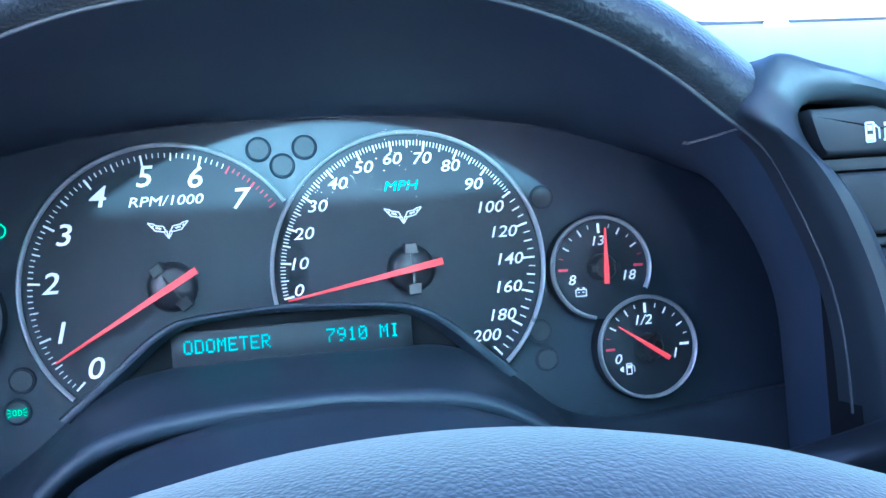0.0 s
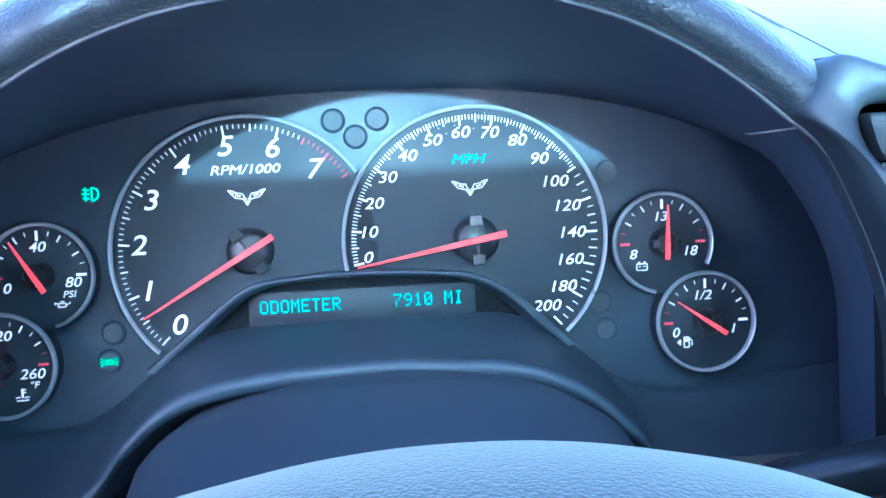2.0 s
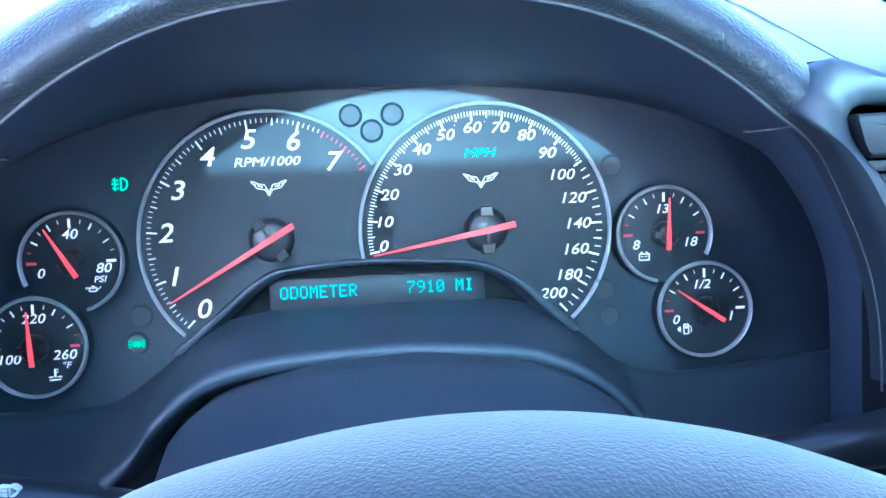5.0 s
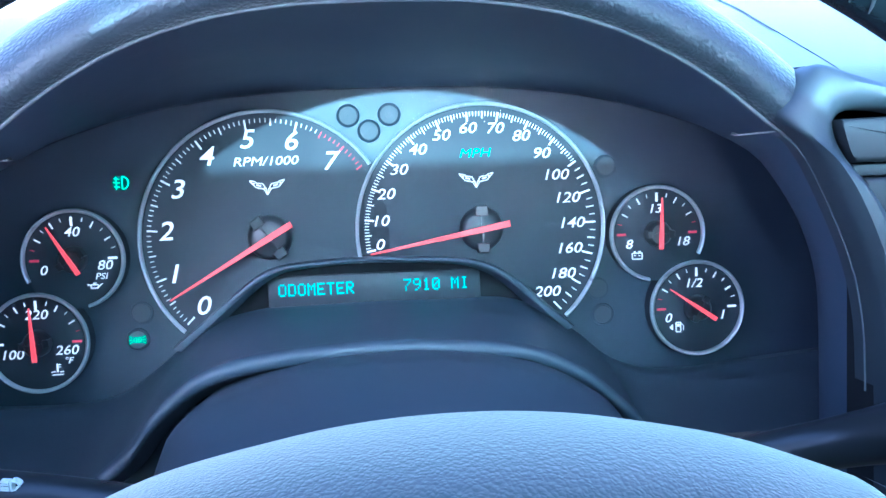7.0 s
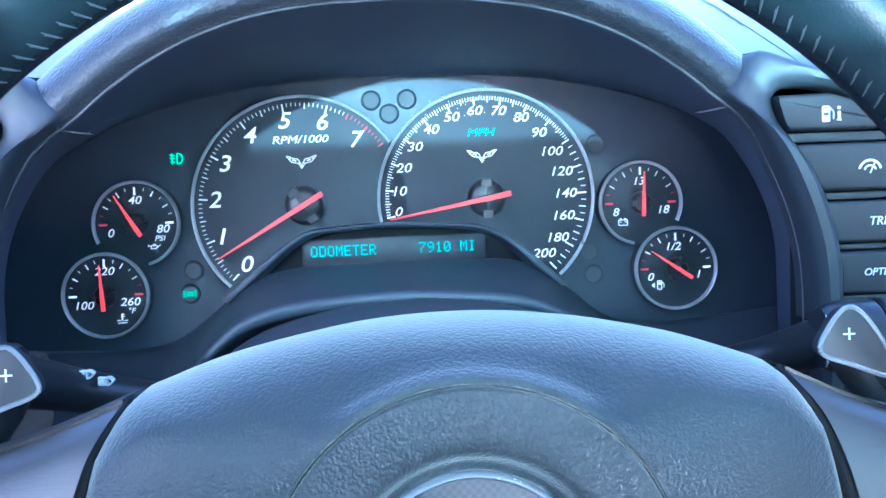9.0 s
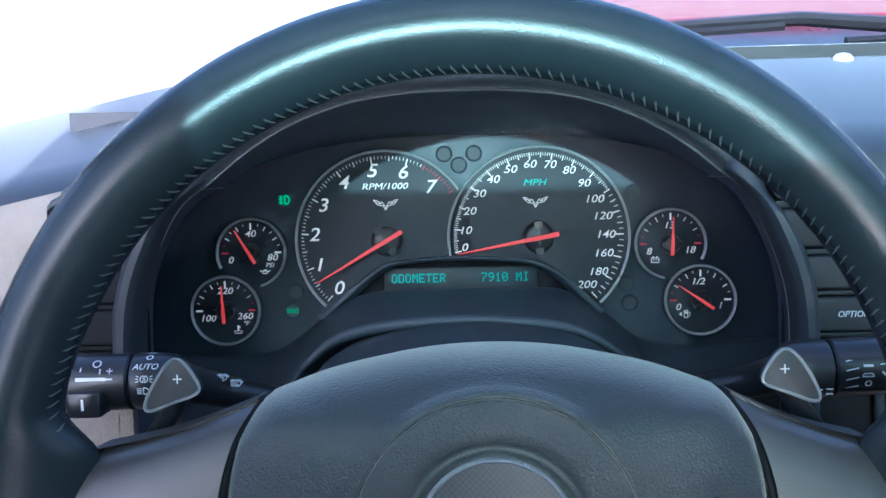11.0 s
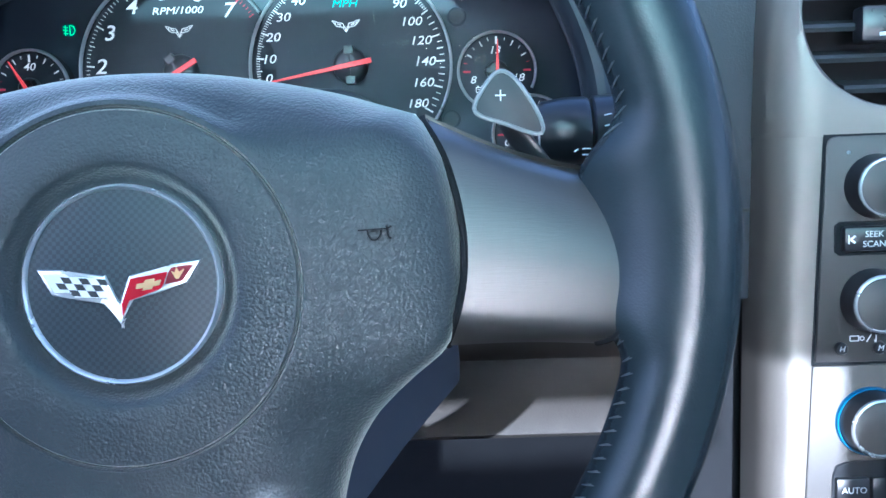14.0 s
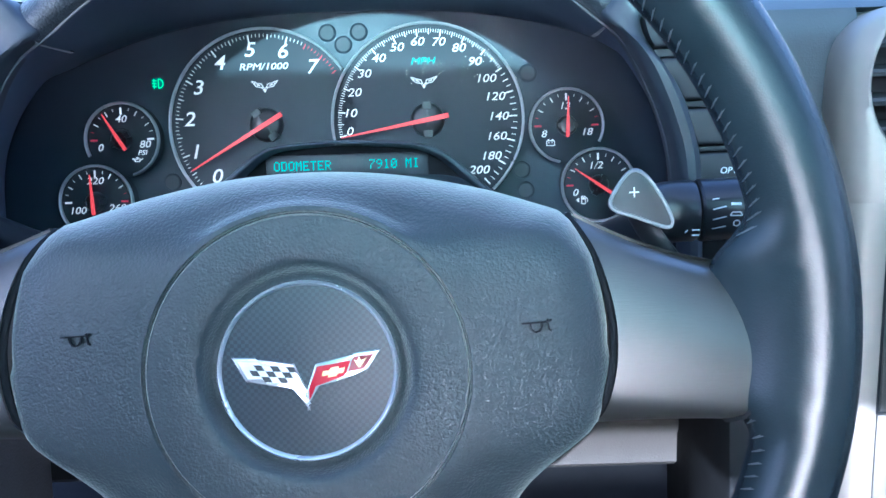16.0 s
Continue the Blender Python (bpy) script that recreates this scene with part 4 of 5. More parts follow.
def spoke(sg):
    ox = 0.0 if sg > 0 else 0.0100          # the rim reaches further out on the door side
    lx = smooth_line([(0.0912, 0.0482), (0.0980, 0.0352), (0.1022, 0.0187), (0.1032, 0.005), (0.1015, -0.0085), (0.0968, -0.0235)], 24)
    lx = [(x + 0.1 * ox, z) for x, z in lx]
    rx = smooth_line([(0.1440, 0.0292), (0.1505, 0.0165), (0.1545, 0.0030), (0.1545, -0.0090), (0.1512, -0.0200), (0.1460, -0.0246)], 24)
    rx = [(x + 1.4 * ox, z) for x, z in rx]
    rows = []
    for u in np.linspace(0, 1, 14):
        row = []
        for i, (a, b) in enumerate(zip(lx, rx)):
            v = -1 + 2 * i / 23
            zt = a[1] * (1 - u) + b[1] * u
            bulge = 0.006 * math.sin(math.pi * u) * (1 if v < 0 else -0.3) * abs(v) ** 3
            row.append((sg * (a[0] * (1 - u) + b[0] * u), spoke_y(v) + 0.004 * u * u, zt - bulge * 0.4))
        row = [(row[0][0], 0.045, row[0][2] + 0.001), (row[0][0], 0.026, row[0][2] + 0.0012)] + row + [(row[-1][0], 0.026, row[-1][2] - 0.001), (row[-1][0], 0.045, row[-1][2] - 0.0008)]
        rows.append(row)
    part("spoke", grid(rows), SPOKE, wheel, "satin grey metal spoke")
    # thin dark joint between cover and spoke
    part("spoke_joint", tube([(sg * (x - 0.0008), spoke_y(-1 + 2 * i / 23) + 0.003, z) for i, (x, z) in enumerate(lx)], 0.0015, 8), DARK, wheel)
    part("spoke_end", tube([(sg * (x - 0.0030), spoke_y(-1 + 2 * i / 23) + 0.0034, z) for i, (x, z) in enumerate(rx)], 0.0011, 6), DARK, wheel)
    # paddle
    pts = smooth_line([(0.1080, 0.0428), (0.1110, 0.0504), (0.1160, 0.0556), (0.1208, 0.0537), (0.1266, 0.0455), (0.1302, 0.0372), (0.1280, 0.0348), (0.1180, 0.0384)], 48, closed=True)
    pts = [(sg * (x - 0.0007 + 1.15 * ox), z + 0.0080) for x, z in pts]
    pd = part("shift_paddle", prism(pts, 0.0380, 0.0435, 0.0009, 2), PADDLE, wheel, "grey shift paddle with a pale edge")
    part("paddle_edge", tube([(x, 0.0383, z) for x, z in pts + pts[:1]], 0.0008, 6), WORN, pd, "pale worn edge")
    x, z = sg * (0.1158 + 1.15 * ox), 0.0558
    part("plus_mark", bars([(x - .0018, z, x + .0018, z, .0005), (x, z - .0018, x, z + .0018, .0005)], 0.0376), WHITEP, pd, smooth=0)
    stem = [(sg * (0.1183 + ox), 0.0475, 0.052), (sg * (0.1225 + ox), 0.0495, 0.042), (sg * (0.1330 + ox), 0.0505, 0.028), (sg * (0.136 + ox), 0.053, 0.01)]
    part("paddle_stem", tube(stem, [0.0065, 0.0055, 0.0050, 0.0055], 10, flat=0.45), GLOSS, pd)


spoke(1)
spoke(-1)
# lower twin spokes and the back shell of the hub
for sg in (1, -1):
    rows = [[(sg * (0.030 + 0.030 * u - w * 0.011), 0.030 - 0.015 * u + 0.004 * w * w, -0.105 - 0.062 * u) for w in np.linspace(-1, 1, 9)] for u in np.linspace(0, 1, 8)]
    part("lower_spoke", grid(rows), SPOKE, wheel)
rows = [[(e * k * math.cos(t), y, e * k * math.sin(t)) for t, e in zip(theta, edge)] for k, y in ((0.93, 0.024), (0.90, 0.050), (0.8, 0.068), (0.3, 0.080))]
part("hub_back", grid(rows, closed=True), DARK, wheel)


# ---------------------------------------------------------------- stalks behind the wheel
def wrap(ob, shift, yc=-0.212, zc=-0.0718, r=0.0133):
    """Lays flat print round a stalk."""
    for v in ob.data.vertices:
        a = (v.co.z + shift - zc) / r
        v.co.z, v.co.y = zc + r * math.sin(a), yc - r * math.cos(a) + (v.co.y + 0.2252) * 0.5
    return ob


def stalk(sg):
    st = thing("column_stalk", "black wiper stalk with white symbols" if sg > 0 else "black lamp and cruise stalk with white symbols", "control stalk")
    cx = -0.040

    def P3(u, dy=0.0):
        return (cx + sg * u, -0.212 + dy, -0.0718 + 0.0012 * sg * (u - 0.14) / 0.05)
    k = -0.0035 if sg > 0 else 0.0
    part("arm", tube(smooth_line([(cx + sg * 0.080, -0.150, -0.106), (cx + sg * 0.108, -0.168, -0.093), (cx + sg * 0.130, -0.184, -0.0835), (cx + sg * 0.146, -0.2080, -0.0728)], 14), [0.0080] * 9 + [0.0082, 0.0085, 0.0090, 0.0095, 0.0100], 20), GLOSS, st)
    part("grip", tube([P3(u + k) for u in (0.140, 0.142, 0.150, 0.158, 0.1595)], [0.0105, 0.0120, 0.0130, 0.0131, 0.0124], 32), GLOSS, st)
    knob = part("twist_knob", tube([P3(u + k) for u in (0.1605, 0.1615, 0.178, 0.200, 0.203)], [0.0120, 0.0131, 0.0131, 0.0126, 0.0105], 32), GLOSS, st)
    y0 = -0.212 - 0.0132
    it = []
    if sg > 0:
        b = cx + 0.1605
        for k in range(4):
            zz = -0.0705 - k * 0.0042
            it += [(b, zz - 0.0008, b + 0.0055, zz + 0.0004, .0005)]
        it += [(b + .0075, -0.0690, b + .0118, -0.0690, .0022), (b + .0075, -0.0730, b + .0118, -0.0730, .0018)]
        it += loop_bars([(b + .0078, -.0768), (b + .0112, -.0768), (b + .0120, -.0782), (b + .0070, -.0782)], .0005) + loop_bars(ring_pts(b + .0098, -.0815, .0013, 10), .0005)
        it += loop_bars([(b + .0145, -.0705), (b + .0185, -.0690), (b + .0195, -.0715), (b + .0150, -.0730)], .0005) + [(b + .0155, -.0760, b + .0185, -.0790, .0009)]
        wrap(part("printed_legend", bars(it, y0), WHITEP, knob, smooth=0, kind="stuff"), 0.0052)
        x, z = cx + 0.152, -0.0795
        part("washer_symbol", bars([(x - .003, z, x - .0016, z + .001, .0005), (x, z - .0012, x + .003, z - .0012, .0005), (x, z + .001, x + .0032, z + .001, .0005)], -0.2245), WHITEP, st, smooth=0)
        part("off_band", tube([P3(0.1375, 0.0008), P3(0.1405, 0.0003)], [0.0111, 0.0117], 20), EMWHITE, st, "pale band on the stalk")
    else:
        b = cx - 0.152
        it += loop_bars(ring_pts(b + .001, -.0575, .0014, 12), .0005) + [(b - .001, -.0535, b + .003, -.0540, .0005)]
        it += [q for d in (1, -1) for q in loop_bars([(b + d * .0004, -.0672), (b + d * .0014, -.0676), (b + d * .0018, -.0687), (b + d * .0014, -.0698), (b + d * .0004, -.0702)], .0004) + [(b + d * .0025, -.0687 + e, b + d * .0038, -.0687 + 1.6 * e, .0004) for e in (-.0009, 0, .0009)]]
        it += loop_bars([(b - .0004, -.0726), (b + .0012, -.0728), (b + .0024, -.0742), (b + .0012, -.0756), (b - .0004, -.0758)], .0005) + [(b - .0034, -.0742 + e, b - .0012, -.0742 + e, .0004) for e in (-.0012, -.0004, .0004, .0012)]
        wrap(part("printed_legend", bars(it, y0), WHITEP, st, smooth=0, kind="stuff"), 0)
        wrap(letters("AUTO", 0.0042, b, -.0630, y0, WHITEP, st, "caption", 0.2, 0.00004), 0)
        b = cx - 0.1745
        it = loop_bars(ring_pts(b, -.0665, .0018, 12), .0005) + [(b - .0070, -.0705, b - .0070, -.0705 + .002, .0006), (b + .002, -.0716, b + .002, -.0690, .0006), (b + .0050, -.0702, b + .0078, -.0702, .0005), (b + .0064, -.0716, b + .0064, -.0688, .0005), (b - .009, -.0740, b + .005, -.0740, .0016), (b + .005, -.0740, b + .008, -.0740, .0008)]
        wrap(part("printed_legend", bars(it, y0), WHITEP, knob, smooth=0, kind="stuff"), 0.0055)
        sw = part("cruise_switch", box((b - 0.012, -0.230, -0.0855), (b + 0.004, -0.214, -0.0735), 0.002), GLOSS, st)
        part("switch_mark", bars([(b - .004, -.0765, b - .004, -.0815, .0012)], -0.2304), WHITEP, sw, smooth=0)
        it = [(-.1752, -.0735, -.1732, -.0735, .0014), (-.1748, -.0748, -.1738, -.0748, .0010)]
        for lx, lz in ((-.1660, -.0765), (-.1592, -.0794)):
            it += loop_bars([(lx, lz + .0015), (lx + .0012, lz + .0014), (lx + .0024, lz + .0004), (lx + .0012, lz - .0010), (lx, lz - .0013)], .0005)
            it += [(lx - .0030, lz + d + .0003, lx - .0006, lz + d, .0005) for d in (.0012, .0004, -.0004, -.0011)]
        part("printed_legend", bars(it, -0.1900, 0.003), WHITEP, st, smooth=0, kind="stuff")

stalk(1)
stalk(-1)

# ---------------------------------------------------------------- centre stack
stack = thing("centre_stack", "satin silver centre console surround with vents and controls", "console")
VX, VZ, VR = 0.2775, -0.017, 0.047
SXL = 0.0105          # the surround's edge
border = smooth_line([(0.340, 0.0290), (0.300, 0.0285), (0.262, 0.0275), (0.240, 0.0250), (0.222, 0.0180), (0.2105, 0.0060), (0.2065, -0.012), (0.2055, -0.050), (0.2050, -0.0700)], 60)
border = [(x + SXL, z) for x, z in border]
reach = border[:-1] + [(0.2050 + SXL, -0.0700 - 0.0074 * i / 4) for i in range(5)]
outer = reach + [(0.2050 + SXL + 0.125 * i / 24, -0.0774) for i in range(1, 25)]
turns = list(np.linspace(60, 215, len(reach))) + list(np.linspace(215, 318, 25))[1:]
around = [(VX + VR * math.cos(radians(t)), VZ + VR * math.sin(radians(t))) for t in turns]
PD, PY = (0.0, 0.0010, 0.0028, 0.0062, 0.0120, 0.0210, 0.05), (-0.104, -0.1105, -0.1155, -0.1200, -0.1245, -0.1266, -0.1266)
edge_pts = np.array(reach)


def crown(x, z):
    """Depth of the rounded surround, from the distance to its outer edge."""
    return float(np.interp(np.min(np.hypot(edge_pts[:, 0] - x, edge_pts[:, 1] - z)), PD, PY))


rows = [[(x - 0.001, -0.080, z + 0.001) for x, z in reach] + [(x, crown(x, z) + 0.012, z) for x, z in outer[len(reach):]]]
for f in (0.0, 0.05, 0.12, 0.2, 0.3, 0.42, 0.56, 0.7, 0.83, 0.93):
    pts = [(a[0] * (1 - f) + b[0] * f, a[1] * (1 - f) + b[1] * f) for a, b in zip(outer, around)]
    rows.append([(x, crown(x, z) + (0.0008 if f > 0.9 else 0), z) for x, z in pts])
rows.append([(x, -0.1215, z) for x, z in around])
rows.append([(x, -0.100, z) for x, z in around])
part("vent_bezel", grid(rows), SILVER, stack, "rounded silver surround of the vent")
# strip beside the radio, from the vent down
prof_in = [(0.0, -0.080), (0.0, -0.104), (0.0010, -0.1105), (0.0028, -0.1155), (0.0062, -0.1200), (0.0120, -0.1245), (0.0210, -0.1266), (0.0345, -0.1262), (0.0352, -0.1250), (0.0352, -0.100)]
rows = []
for k in range(25):
    f = k / 24
    z = -0.0772 - 0.285 * f
    x0, x1 = 0.2050 + SXL - 0.004 * f, 0.2402 - 0.0125 * f
    rows.append([(x0 + (x1 - x0) * px / 0.0352, y, z) for px, y in prof_in])
part("side_strip", grid(rows), SILVER, stack, "rounded silver edge of the console")
part("right_face", box((0.331, -0.1258, -0.0772), (0.60, -0.10, 0.026), 0.003), SILVER, stack)
part("stack_core", box((0.219, -0.086, -0.36), (0.62, 0.06, 0.024)), DARK, stack)

vent = thing("air_vent", "round black air vent with horizontal slats and a thumb tab", "air vent")
part("well", lathe([(VR + 0.0005, -0.118), (VR - 0.001, -0.110), (VR - 0.002, -0.095), (0.001, -0.085)], VX, VZ, n=64), DARK, vent)
for k in range(6):
    zz = VZ + 0.036 - k * 0.0148
    hw = math.sqrt(max(1e-5, (VR - 0.0015) ** 2 - (zz - VZ) ** 2))
    rows = []
    for u in np.linspace(-1, 1, 12):
        x = VX + hw * u
        rows.append([(x, -0.1165, zz - 0.002), (x, -0.1175, zz), (x, -0.1165, zz + 0.0018), (x, -0.098, zz + 0.0055), (x, -0.098, zz + 0.0035)])
    part("slat", grid(rows, closed=True, cap=True), BUTTON, vent)
tab = part("thumb_tab", box((VX - 0.020, -0.1250, VZ - 0.0165), (VX + 0.010, -0.112, VZ + 0.0005), 0.002), GLOSS, vent)
part("tab_mark", bars([(VX - 0.012, VZ - 0.0130, VX + 0.004, VZ - 0.0130, 0.0018)], -0.1254), WHITEP, tab, smooth=0)


def knob(name, cx, cz, r, y, parent, index=None):
    k = part(name, lathe([(0.0003, y - 0.0135), (r * 0.74, y - 0.0135), (r * 0.80, y - 0.0128)], cx, cz, n=48), GREYP, parent, "grey-capped rotary knob with a chrome rim")
    part("knob_rim", lathe([(r * 0.79, y - 0.0128), (r * 0.83, y - 0.0142), (r * 0.88, y - 0.0138), (r * 0.91, y - 0.0125)], cx, cz, n=48), CHROME, k, "chrome rim")
    part("knob_side", lathe([(r * 0.91, y - 0.0126), (r * 0.97, y - 0.004), (r, y)], cx, cz, n=48), GLOSS, k)
    if index:
        part("index_ring", lathe([(r, y - 0.002), (r * 1.05, y - 0.0022), (r * 1.08, y)], cx, cz, n=48), index, k, "blue lit index ring")
    return k


radio = thing("car_radio", "dark grey car radio with two knobs and a seek bar", "radio")
part("gap", prism([(0.2390, -0.0764), (0.430, -0.0764), (0.430, -0.1880), (0.2338, -0.1880)], -0.1268, -0.11), DARK, radio)
part("fascia", prism([(0.2402, -0.0820), (0.2406, -0.0799), (0.2418, -0.0784), (0.2436, -0.0776), (0.2460, -0.0774), (0.430, -0.0774), (0.430, -0.1868), (0.2350, -0.1868)], -0.1275, -0.11, 0.0008, 2), GREYP, radio, "dark grey fascia")
knob("volume_knob", 0.2640, -0.1015, 0.0155, -0.1275, radio)
knob("tone_knob", 0.2625, -0.1565, 0.0155, -0.1275, radio)
well = part("seek_well", prism([(0.2440, -0.1200), (0.2465, -0.1180), (0.30, -0.1180), (0.30, -0.1345), (0.2465, -0.1345), (0.2440, -0.1325)], -0.1280, -0.12, 0.0005, 1), DARK, radio)
bar = part("seek_bar", box((0.2470, -0.1325, -0.1322), (0.298, -0.125, -0.1203), 0.0018), GLOSS, radio, "black seek and scan bar")
letters("SEEK", 0.0042, 0.2610, -0.1240, -0.1329, WHITEP, bar, "caption")
letters("SCAN", 0.0042, 0.2610, -0.1287, -0.1329, WHITEP, bar, "caption")
part("arrow_mark", bars([(0.2490, -0.1284, 0.2490, -0.1240, 0.0006), (0.2498, -0.1262, 0.2520, -0.1245, 0.0010), (0.2498, -0.1262, 0.2520, -0.1279, 0.0010)], -0.1329), WHITEP, bar, smooth=0)
part("symbol_print", bars(loop_bars([(0.2520, -0.1762), (0.2562, -0.1762), (0.2562, -0.1738), (0.2520, -0.1738)], .0005) + loop_bars(ring_pts(0.2578, -0.175, 0.0010, 8), .0004) + [(0.2600, -0.1768, 0.2622, -0.1732, .0005), (0.2645, -0.1765, 0.2645, -0.1735, .0005), (0.2638, -0.1766, 0.2645, -0.1762, .0012)], -0.1279), WHITEP, radio, smooth=0)
for x, ch in ((0.2475, "H"), (0.2660, "M")):
    b = part("small_button", lathe([(0.0002, -0.1300), (0.0026, -0.1298), (0.0031, -0.1290), (0.0032, -0.1272)], x, -0.1797, n=24), GLOSS, radio)
    letters(ch, 0.0038, x, -0.1797, -0.1302, WHITEP, b, "caption")
part("sensor_dot", lathe([(0.0002, -0.1284), (0.0009, -0.1282), (0.0010, -0.1270)], 0.2505, -0.0852, n=16), WORN, radio)

climate = thing("climate_panel", "pale silver climate control panel with a rotary knob", "climate control")
part("fascia", prism([(0.2342, -0.1882), (0.430, -0.1882), (0.430, -0.300), (0.2290, -0.300)], -0.1272, -0.11, 0.0008), SATIN, climate, "pale silver fascia")
knob("temperature_knob", 0.2625, -0.2165, 0.0160, -0.1272, climate, BLUE)
well = part("button_bank", prism(smooth_line([(0.2440, -0.300), (0.2440, -0.245), (0.2475, -0.2385), (0.2560, -0.2362), (0.30, -0.2362), (0.33, -0.25), (0.33, -0.300)], 40), -0.1280, -0.12, 0.0006, 1), GLOSS, climate, "dark button bank")
b = part("auto_button", box((0.2450, -0.1310, -0.2560), (0.2610, -0.125, -0.2440), 0.0010), GLOSS, climate, "black push button")
letters("AUTO", 0.0044, 0.2535, -0.2500, -0.1313, WHITEP, b, "caption")
part("mode_button", box((0.2625, -0.1310, -0.2560), (0.2785, -0.125, -0.2440), 0.0010), GLOSS, climate, "black push button")

# ---------------------------------------------------------------- knee panels, floor and shell of the car
knee = thing("knee_panel", "warm grey lower dashboard panel below the column", "dashboard trim")
rows = [[(x, y, z) for y, z in ((-0.06, -0.150), (-0.055, -0.175), (0.00, -0.200), (0.045, -0.214), (0.056, -0.222), (0.058, -0.240), (0.060, -0.252), (0.064, -0.256), (0.066, -0.278), (0.075, -0.283), (0.25, -0.286))] for x in np.linspace(-0.45, 0.205, 24)]
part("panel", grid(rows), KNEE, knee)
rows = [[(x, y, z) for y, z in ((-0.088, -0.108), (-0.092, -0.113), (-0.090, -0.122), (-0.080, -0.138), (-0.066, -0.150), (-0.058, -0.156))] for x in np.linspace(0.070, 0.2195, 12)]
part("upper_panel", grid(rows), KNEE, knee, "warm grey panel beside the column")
sw = part("round_switch", lathe([(0.0003, -0.0990), (0.0060, -0.0990), (0.0068, -0.0980), (0.0070, -0.0880)], 0.1540, -0.1275, n=32), GLOSS, knee, "round black switch with a pale mark")
part("switch_rim", lathe([(0.0070, -0.0900), (0.0076, -0.0935), (0.0086, -0.0930), (0.0090, -0.0860)], 0.1540, -0.1275, n=32), WORN, sw)
part("switch_mark", bars([(0.1525, -0.1275, 0.1557, -0.1260, .0008)], -0.0994), WHITEP, sw, smooth=0)
part("upper_edge", box((-0.30, -0.115, -0.16), (-0.238, -0.02, -0.095), 0.006), TAN, knee)
part("side_panel", box((-0.47, -0.118, -0.36), (-0.245, -0.02, -0.105), 0.008), TAN, knee)
# near-black box added for the shade between rim and centre stack
part("shade_panel", box((0.176, -0.062, -0.34), (0.2195, 0.10, -0.125), 0.004), DARK, knee)

# car shell, world coordinates
shell = thing("car_shell", "plain interior shell of the car with open window frames and added light-blocking walls", "car body", Matrix(), kind="structure")
# unseen; edges placed where the sun patches end, run wide against stray sun
part("roof_bar", box((-0.58, -1.39, 1.165), (1.25, -0.92, 1.195), 0.01), HEADLINER, shell)
# roof rail widened inwards to cut the sun patch on the gauges
part("left_rail_shade", box((-0.36, -0.94, 1.160), (-0.17, -0.42, 1.195), 0.01), HEADLINER, shell)
part("right_rail", box((0.97, -0.94, 1.160), (1.03, -0.42, 1.195), 0.01), HEADLINER, shell)
part("left_door", box((-0.60, -1.9, 0.2), (-0.54, 0.22, 0.88), 0.02), TAN, shell)
part("left_quarter", box((-0.60, -0.60, 0.875), (-0.54, 0.22, 0.885), 0.02), TAN, shell)
# unseen pillar added to block side-window light from the gauges
part("left_pillar_block", box((-0.60, -1.42, 0.875), (-0.54, -0.84, 1.175), 0.02), TAN, shell)
part("right_door", box((1.22, -1.9, 0.2), (1.28, 0.22, 0.83), 0.02), TAN, shell)
part("floor_pan", box((-0.6, -1.9, 0.16), (1.28, 0.6, 0.2)), DARK, shell)
# raised high enough to block the bright low sky behind
part("rear_wall", box((-0.54, -1.9, 0.2), (1.22, -1.84, 1.10)), BLOCKER, shell)
# Three unseen blockers, added to shape the sun and dim light from behind.
part("sun_block_left", box((-0.54, -1.06, 0.2), (-0.03, -1.00, 1.165)), BLOCKER, shell)
part("sun_block_right", box((0.213, -1.10, 0.2), (1.22, -1.04, 1.05)), BLOCKER, shell)
part("sun_block_header", box((-0.03, -1.30, 1.068), (0.155, -1.24, 1.165)), HEADLINER, shell)
part("fire_wall", box((-0.54, 0.42, 0.2), (1.22, 0.46, 0.72)), DARK, shell)
for sg in (-1, 1):
    def PX(x):
        return 0.34 + sg * x
    part("windscreen_pillar", tube([(PX(0.98), 0.42, 0.83), (PX(0.86), 0.05, 1.00), (PX(0.70), -0.30, 1.14), (PX(0.65), -0.45, 1.18)], [0.03, 0.03, 0.03, 0.03], 12), HEADLINER, shell)
    part("rear_pillar", tube([(PX(0.64), -1.36, 1.18), (PX(0.78), -1.65, 0.98), (PX(0.90), -1.85, 0.84)], [0.05, 0.09, 0.12], 12), HEADLINER, shell)
part("header_rail", box((-0.32, -0.47, 1.15), (1.02, -0.40, 1.20), 0.015), HEADLINER, shell)
roofp = thing("roof_panel", "teal tinted clear roof panel", "window", Matrix(), kind="structure")
rows = [[(0.35 + 0.65 * u, y, 1.185 + 0.01 * (1 - u * u)) for u in np.linspace(-1, 1, 12)] for y in np.linspace(-0.93, -0.44, 6)]
part("pane", grid(rows), TINT, roofp)
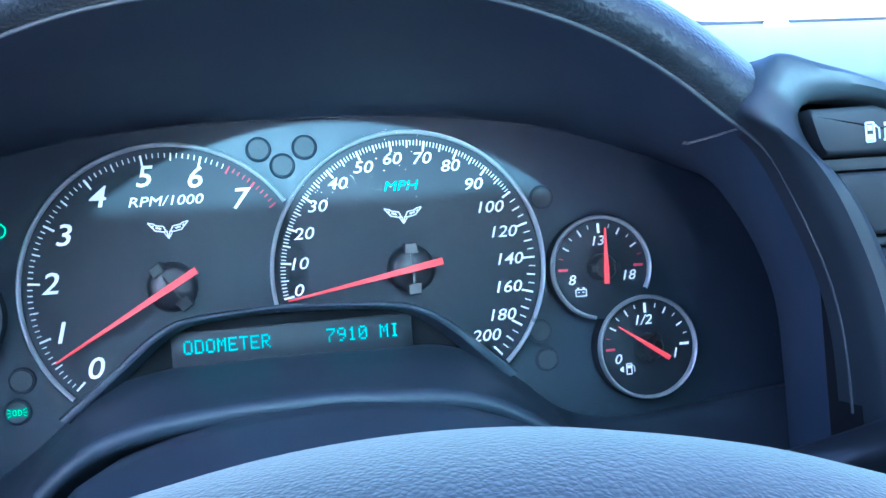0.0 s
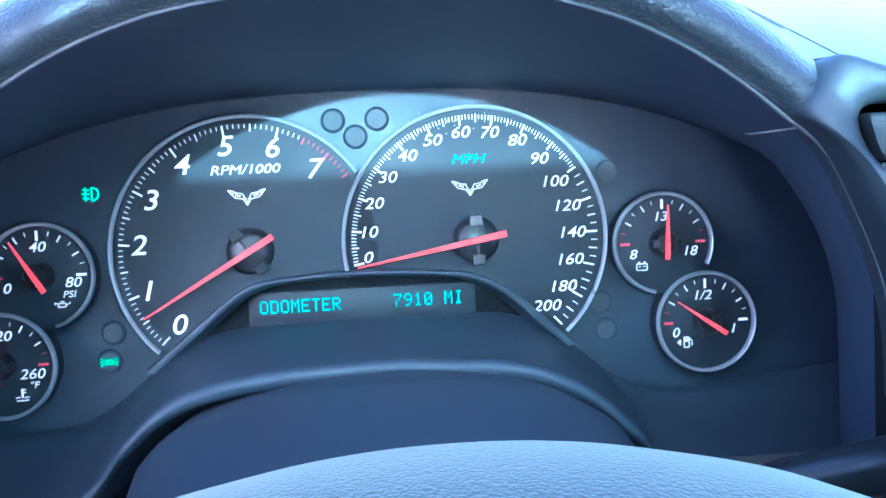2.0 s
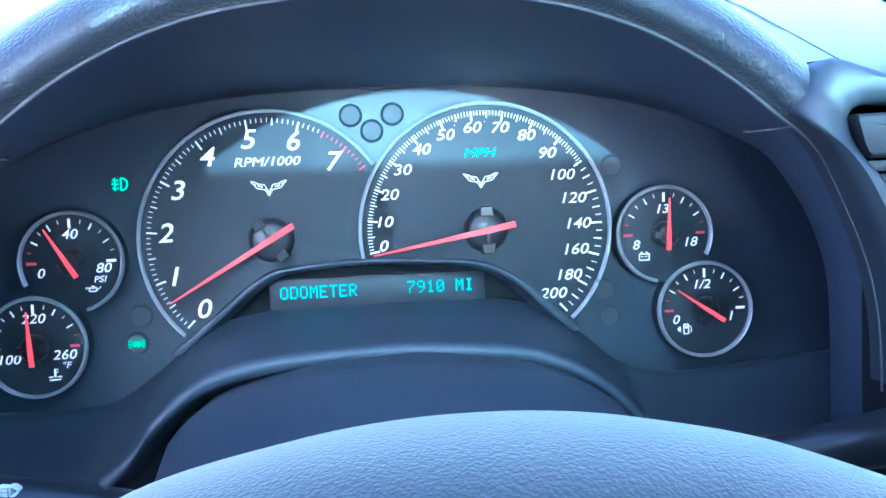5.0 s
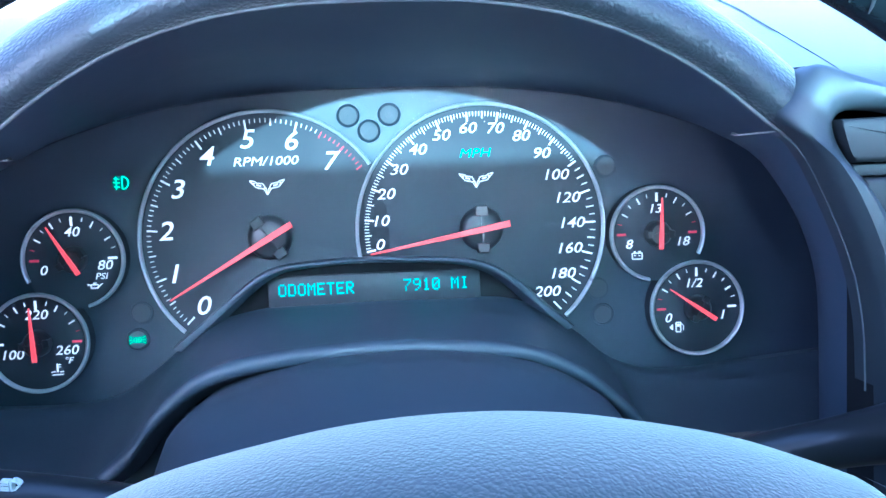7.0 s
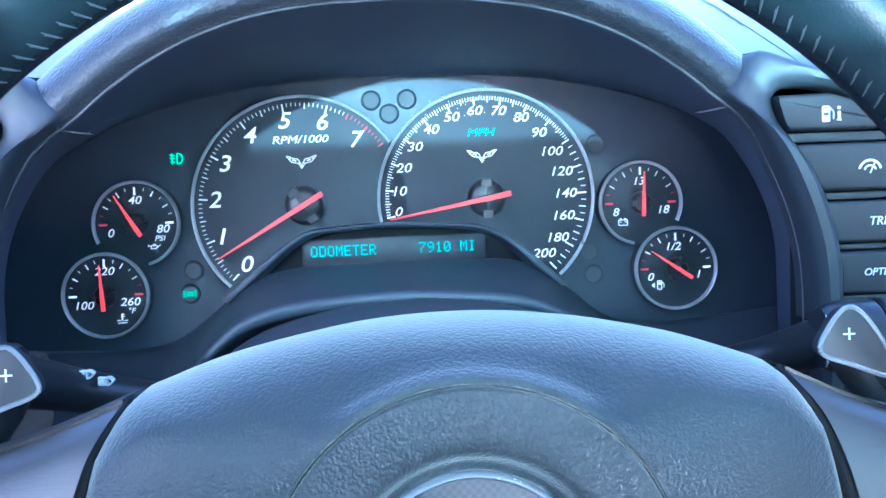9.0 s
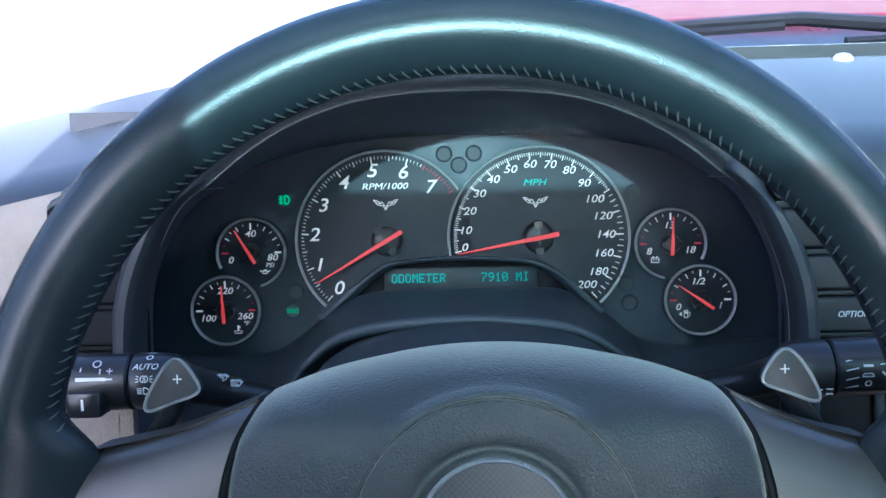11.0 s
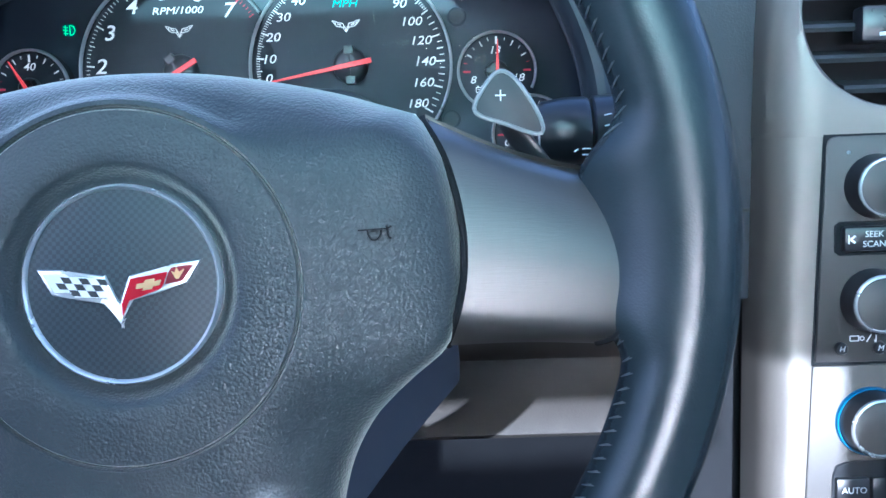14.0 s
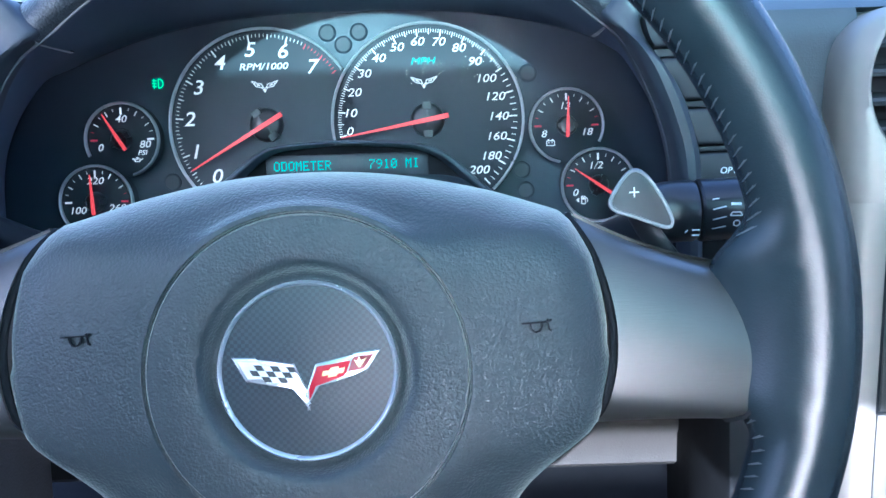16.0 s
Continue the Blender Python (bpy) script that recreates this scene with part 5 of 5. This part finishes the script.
rows = [[(0.34 + u * (0.95 - 0.30 * v), 0.36 - 0.79 * v, 0.815 + 0.365 * v + 0.04 * math.sin(math.pi * v)) for u in np.linspace(-1, 1, 12)] for v in np.linspace(0, 1, 8)]
ws = thing("windscreen", "clear raked windscreen", "window", Matrix(), kind="structure")
p = part("pane", grid(rows), GLASS, ws)
p.visible_shadow = False

# bonnet, wipers and outside
bonnet = thing("bonnet", "glossy red car bonnet beyond the windscreen", "car body", Matrix())
rows = []
for v in np.linspace(0, 1, 16):
    y = 0.55 + 0.95 * v
    rows.append([(0.34 + u * (0.62 - 0.08 * v), y - 0.06 * u * u, 0.802 - 0.100 * v - 0.022 * v * v - 0.05 * abs(u) ** 4) for u in np.linspace(-1, 1, 40)])
part("skin", grid(rows), PAINTRED, bonnet)
part("rear_lip", grid([[(0.34 + u * 0.60, 0.545 - 0.06 * u * u + dy, z - 0.05 * abs(u) ** 4) for u in np.linspace(-1, 1, 40)] for dy, z in ((0.0, 0.796), (0.004, 0.803), (0.012, 0.807), (0.03, 0.8065), (0.05, 0.800))]), PAINTRED, bonnet, "sunlit red rear edge")
part("scuttle", box((-0.18, 0.33, 0.77), (0.95, 0.56, 0.800), 0.006), GLOSS, bonnet, "black scuttle panel")
for x0 in (0.02, 0.55):
    wp = thing("wiper", "black windscreen wiper at rest on the scuttle", "wiper", Matrix(), group="wipers")
    part("arm", tube([(x0 + 0.48, 0.47, 0.806), (x0 + 0.30, 0.46, 0.824), (x0 + 0.05, 0.43, 0.822)], [0.010, 0.008, 0.005], 8), GLOSS, wp)
    part("blade", tube([(x0 + 0.28, 0.45, 0.818), (x0 + 0.02, 0.42, 0.814), (x0 - 0.2, 0.40, 0.811)], 0.005, 6), GLOSS, wp)

ground = tagged(new("ground", bpy.data.meshes.new("ground")), "pale sunlit concrete ground around the car", "ground", kind="structure")
ground.data.from_pydata([(-600, -600, 0), (600, -600, 0), (600, 600, 0), (-600, 600, 0)], [], [(0, 1, 2, 3)])
ground.data.materials.append(CONCRETE)
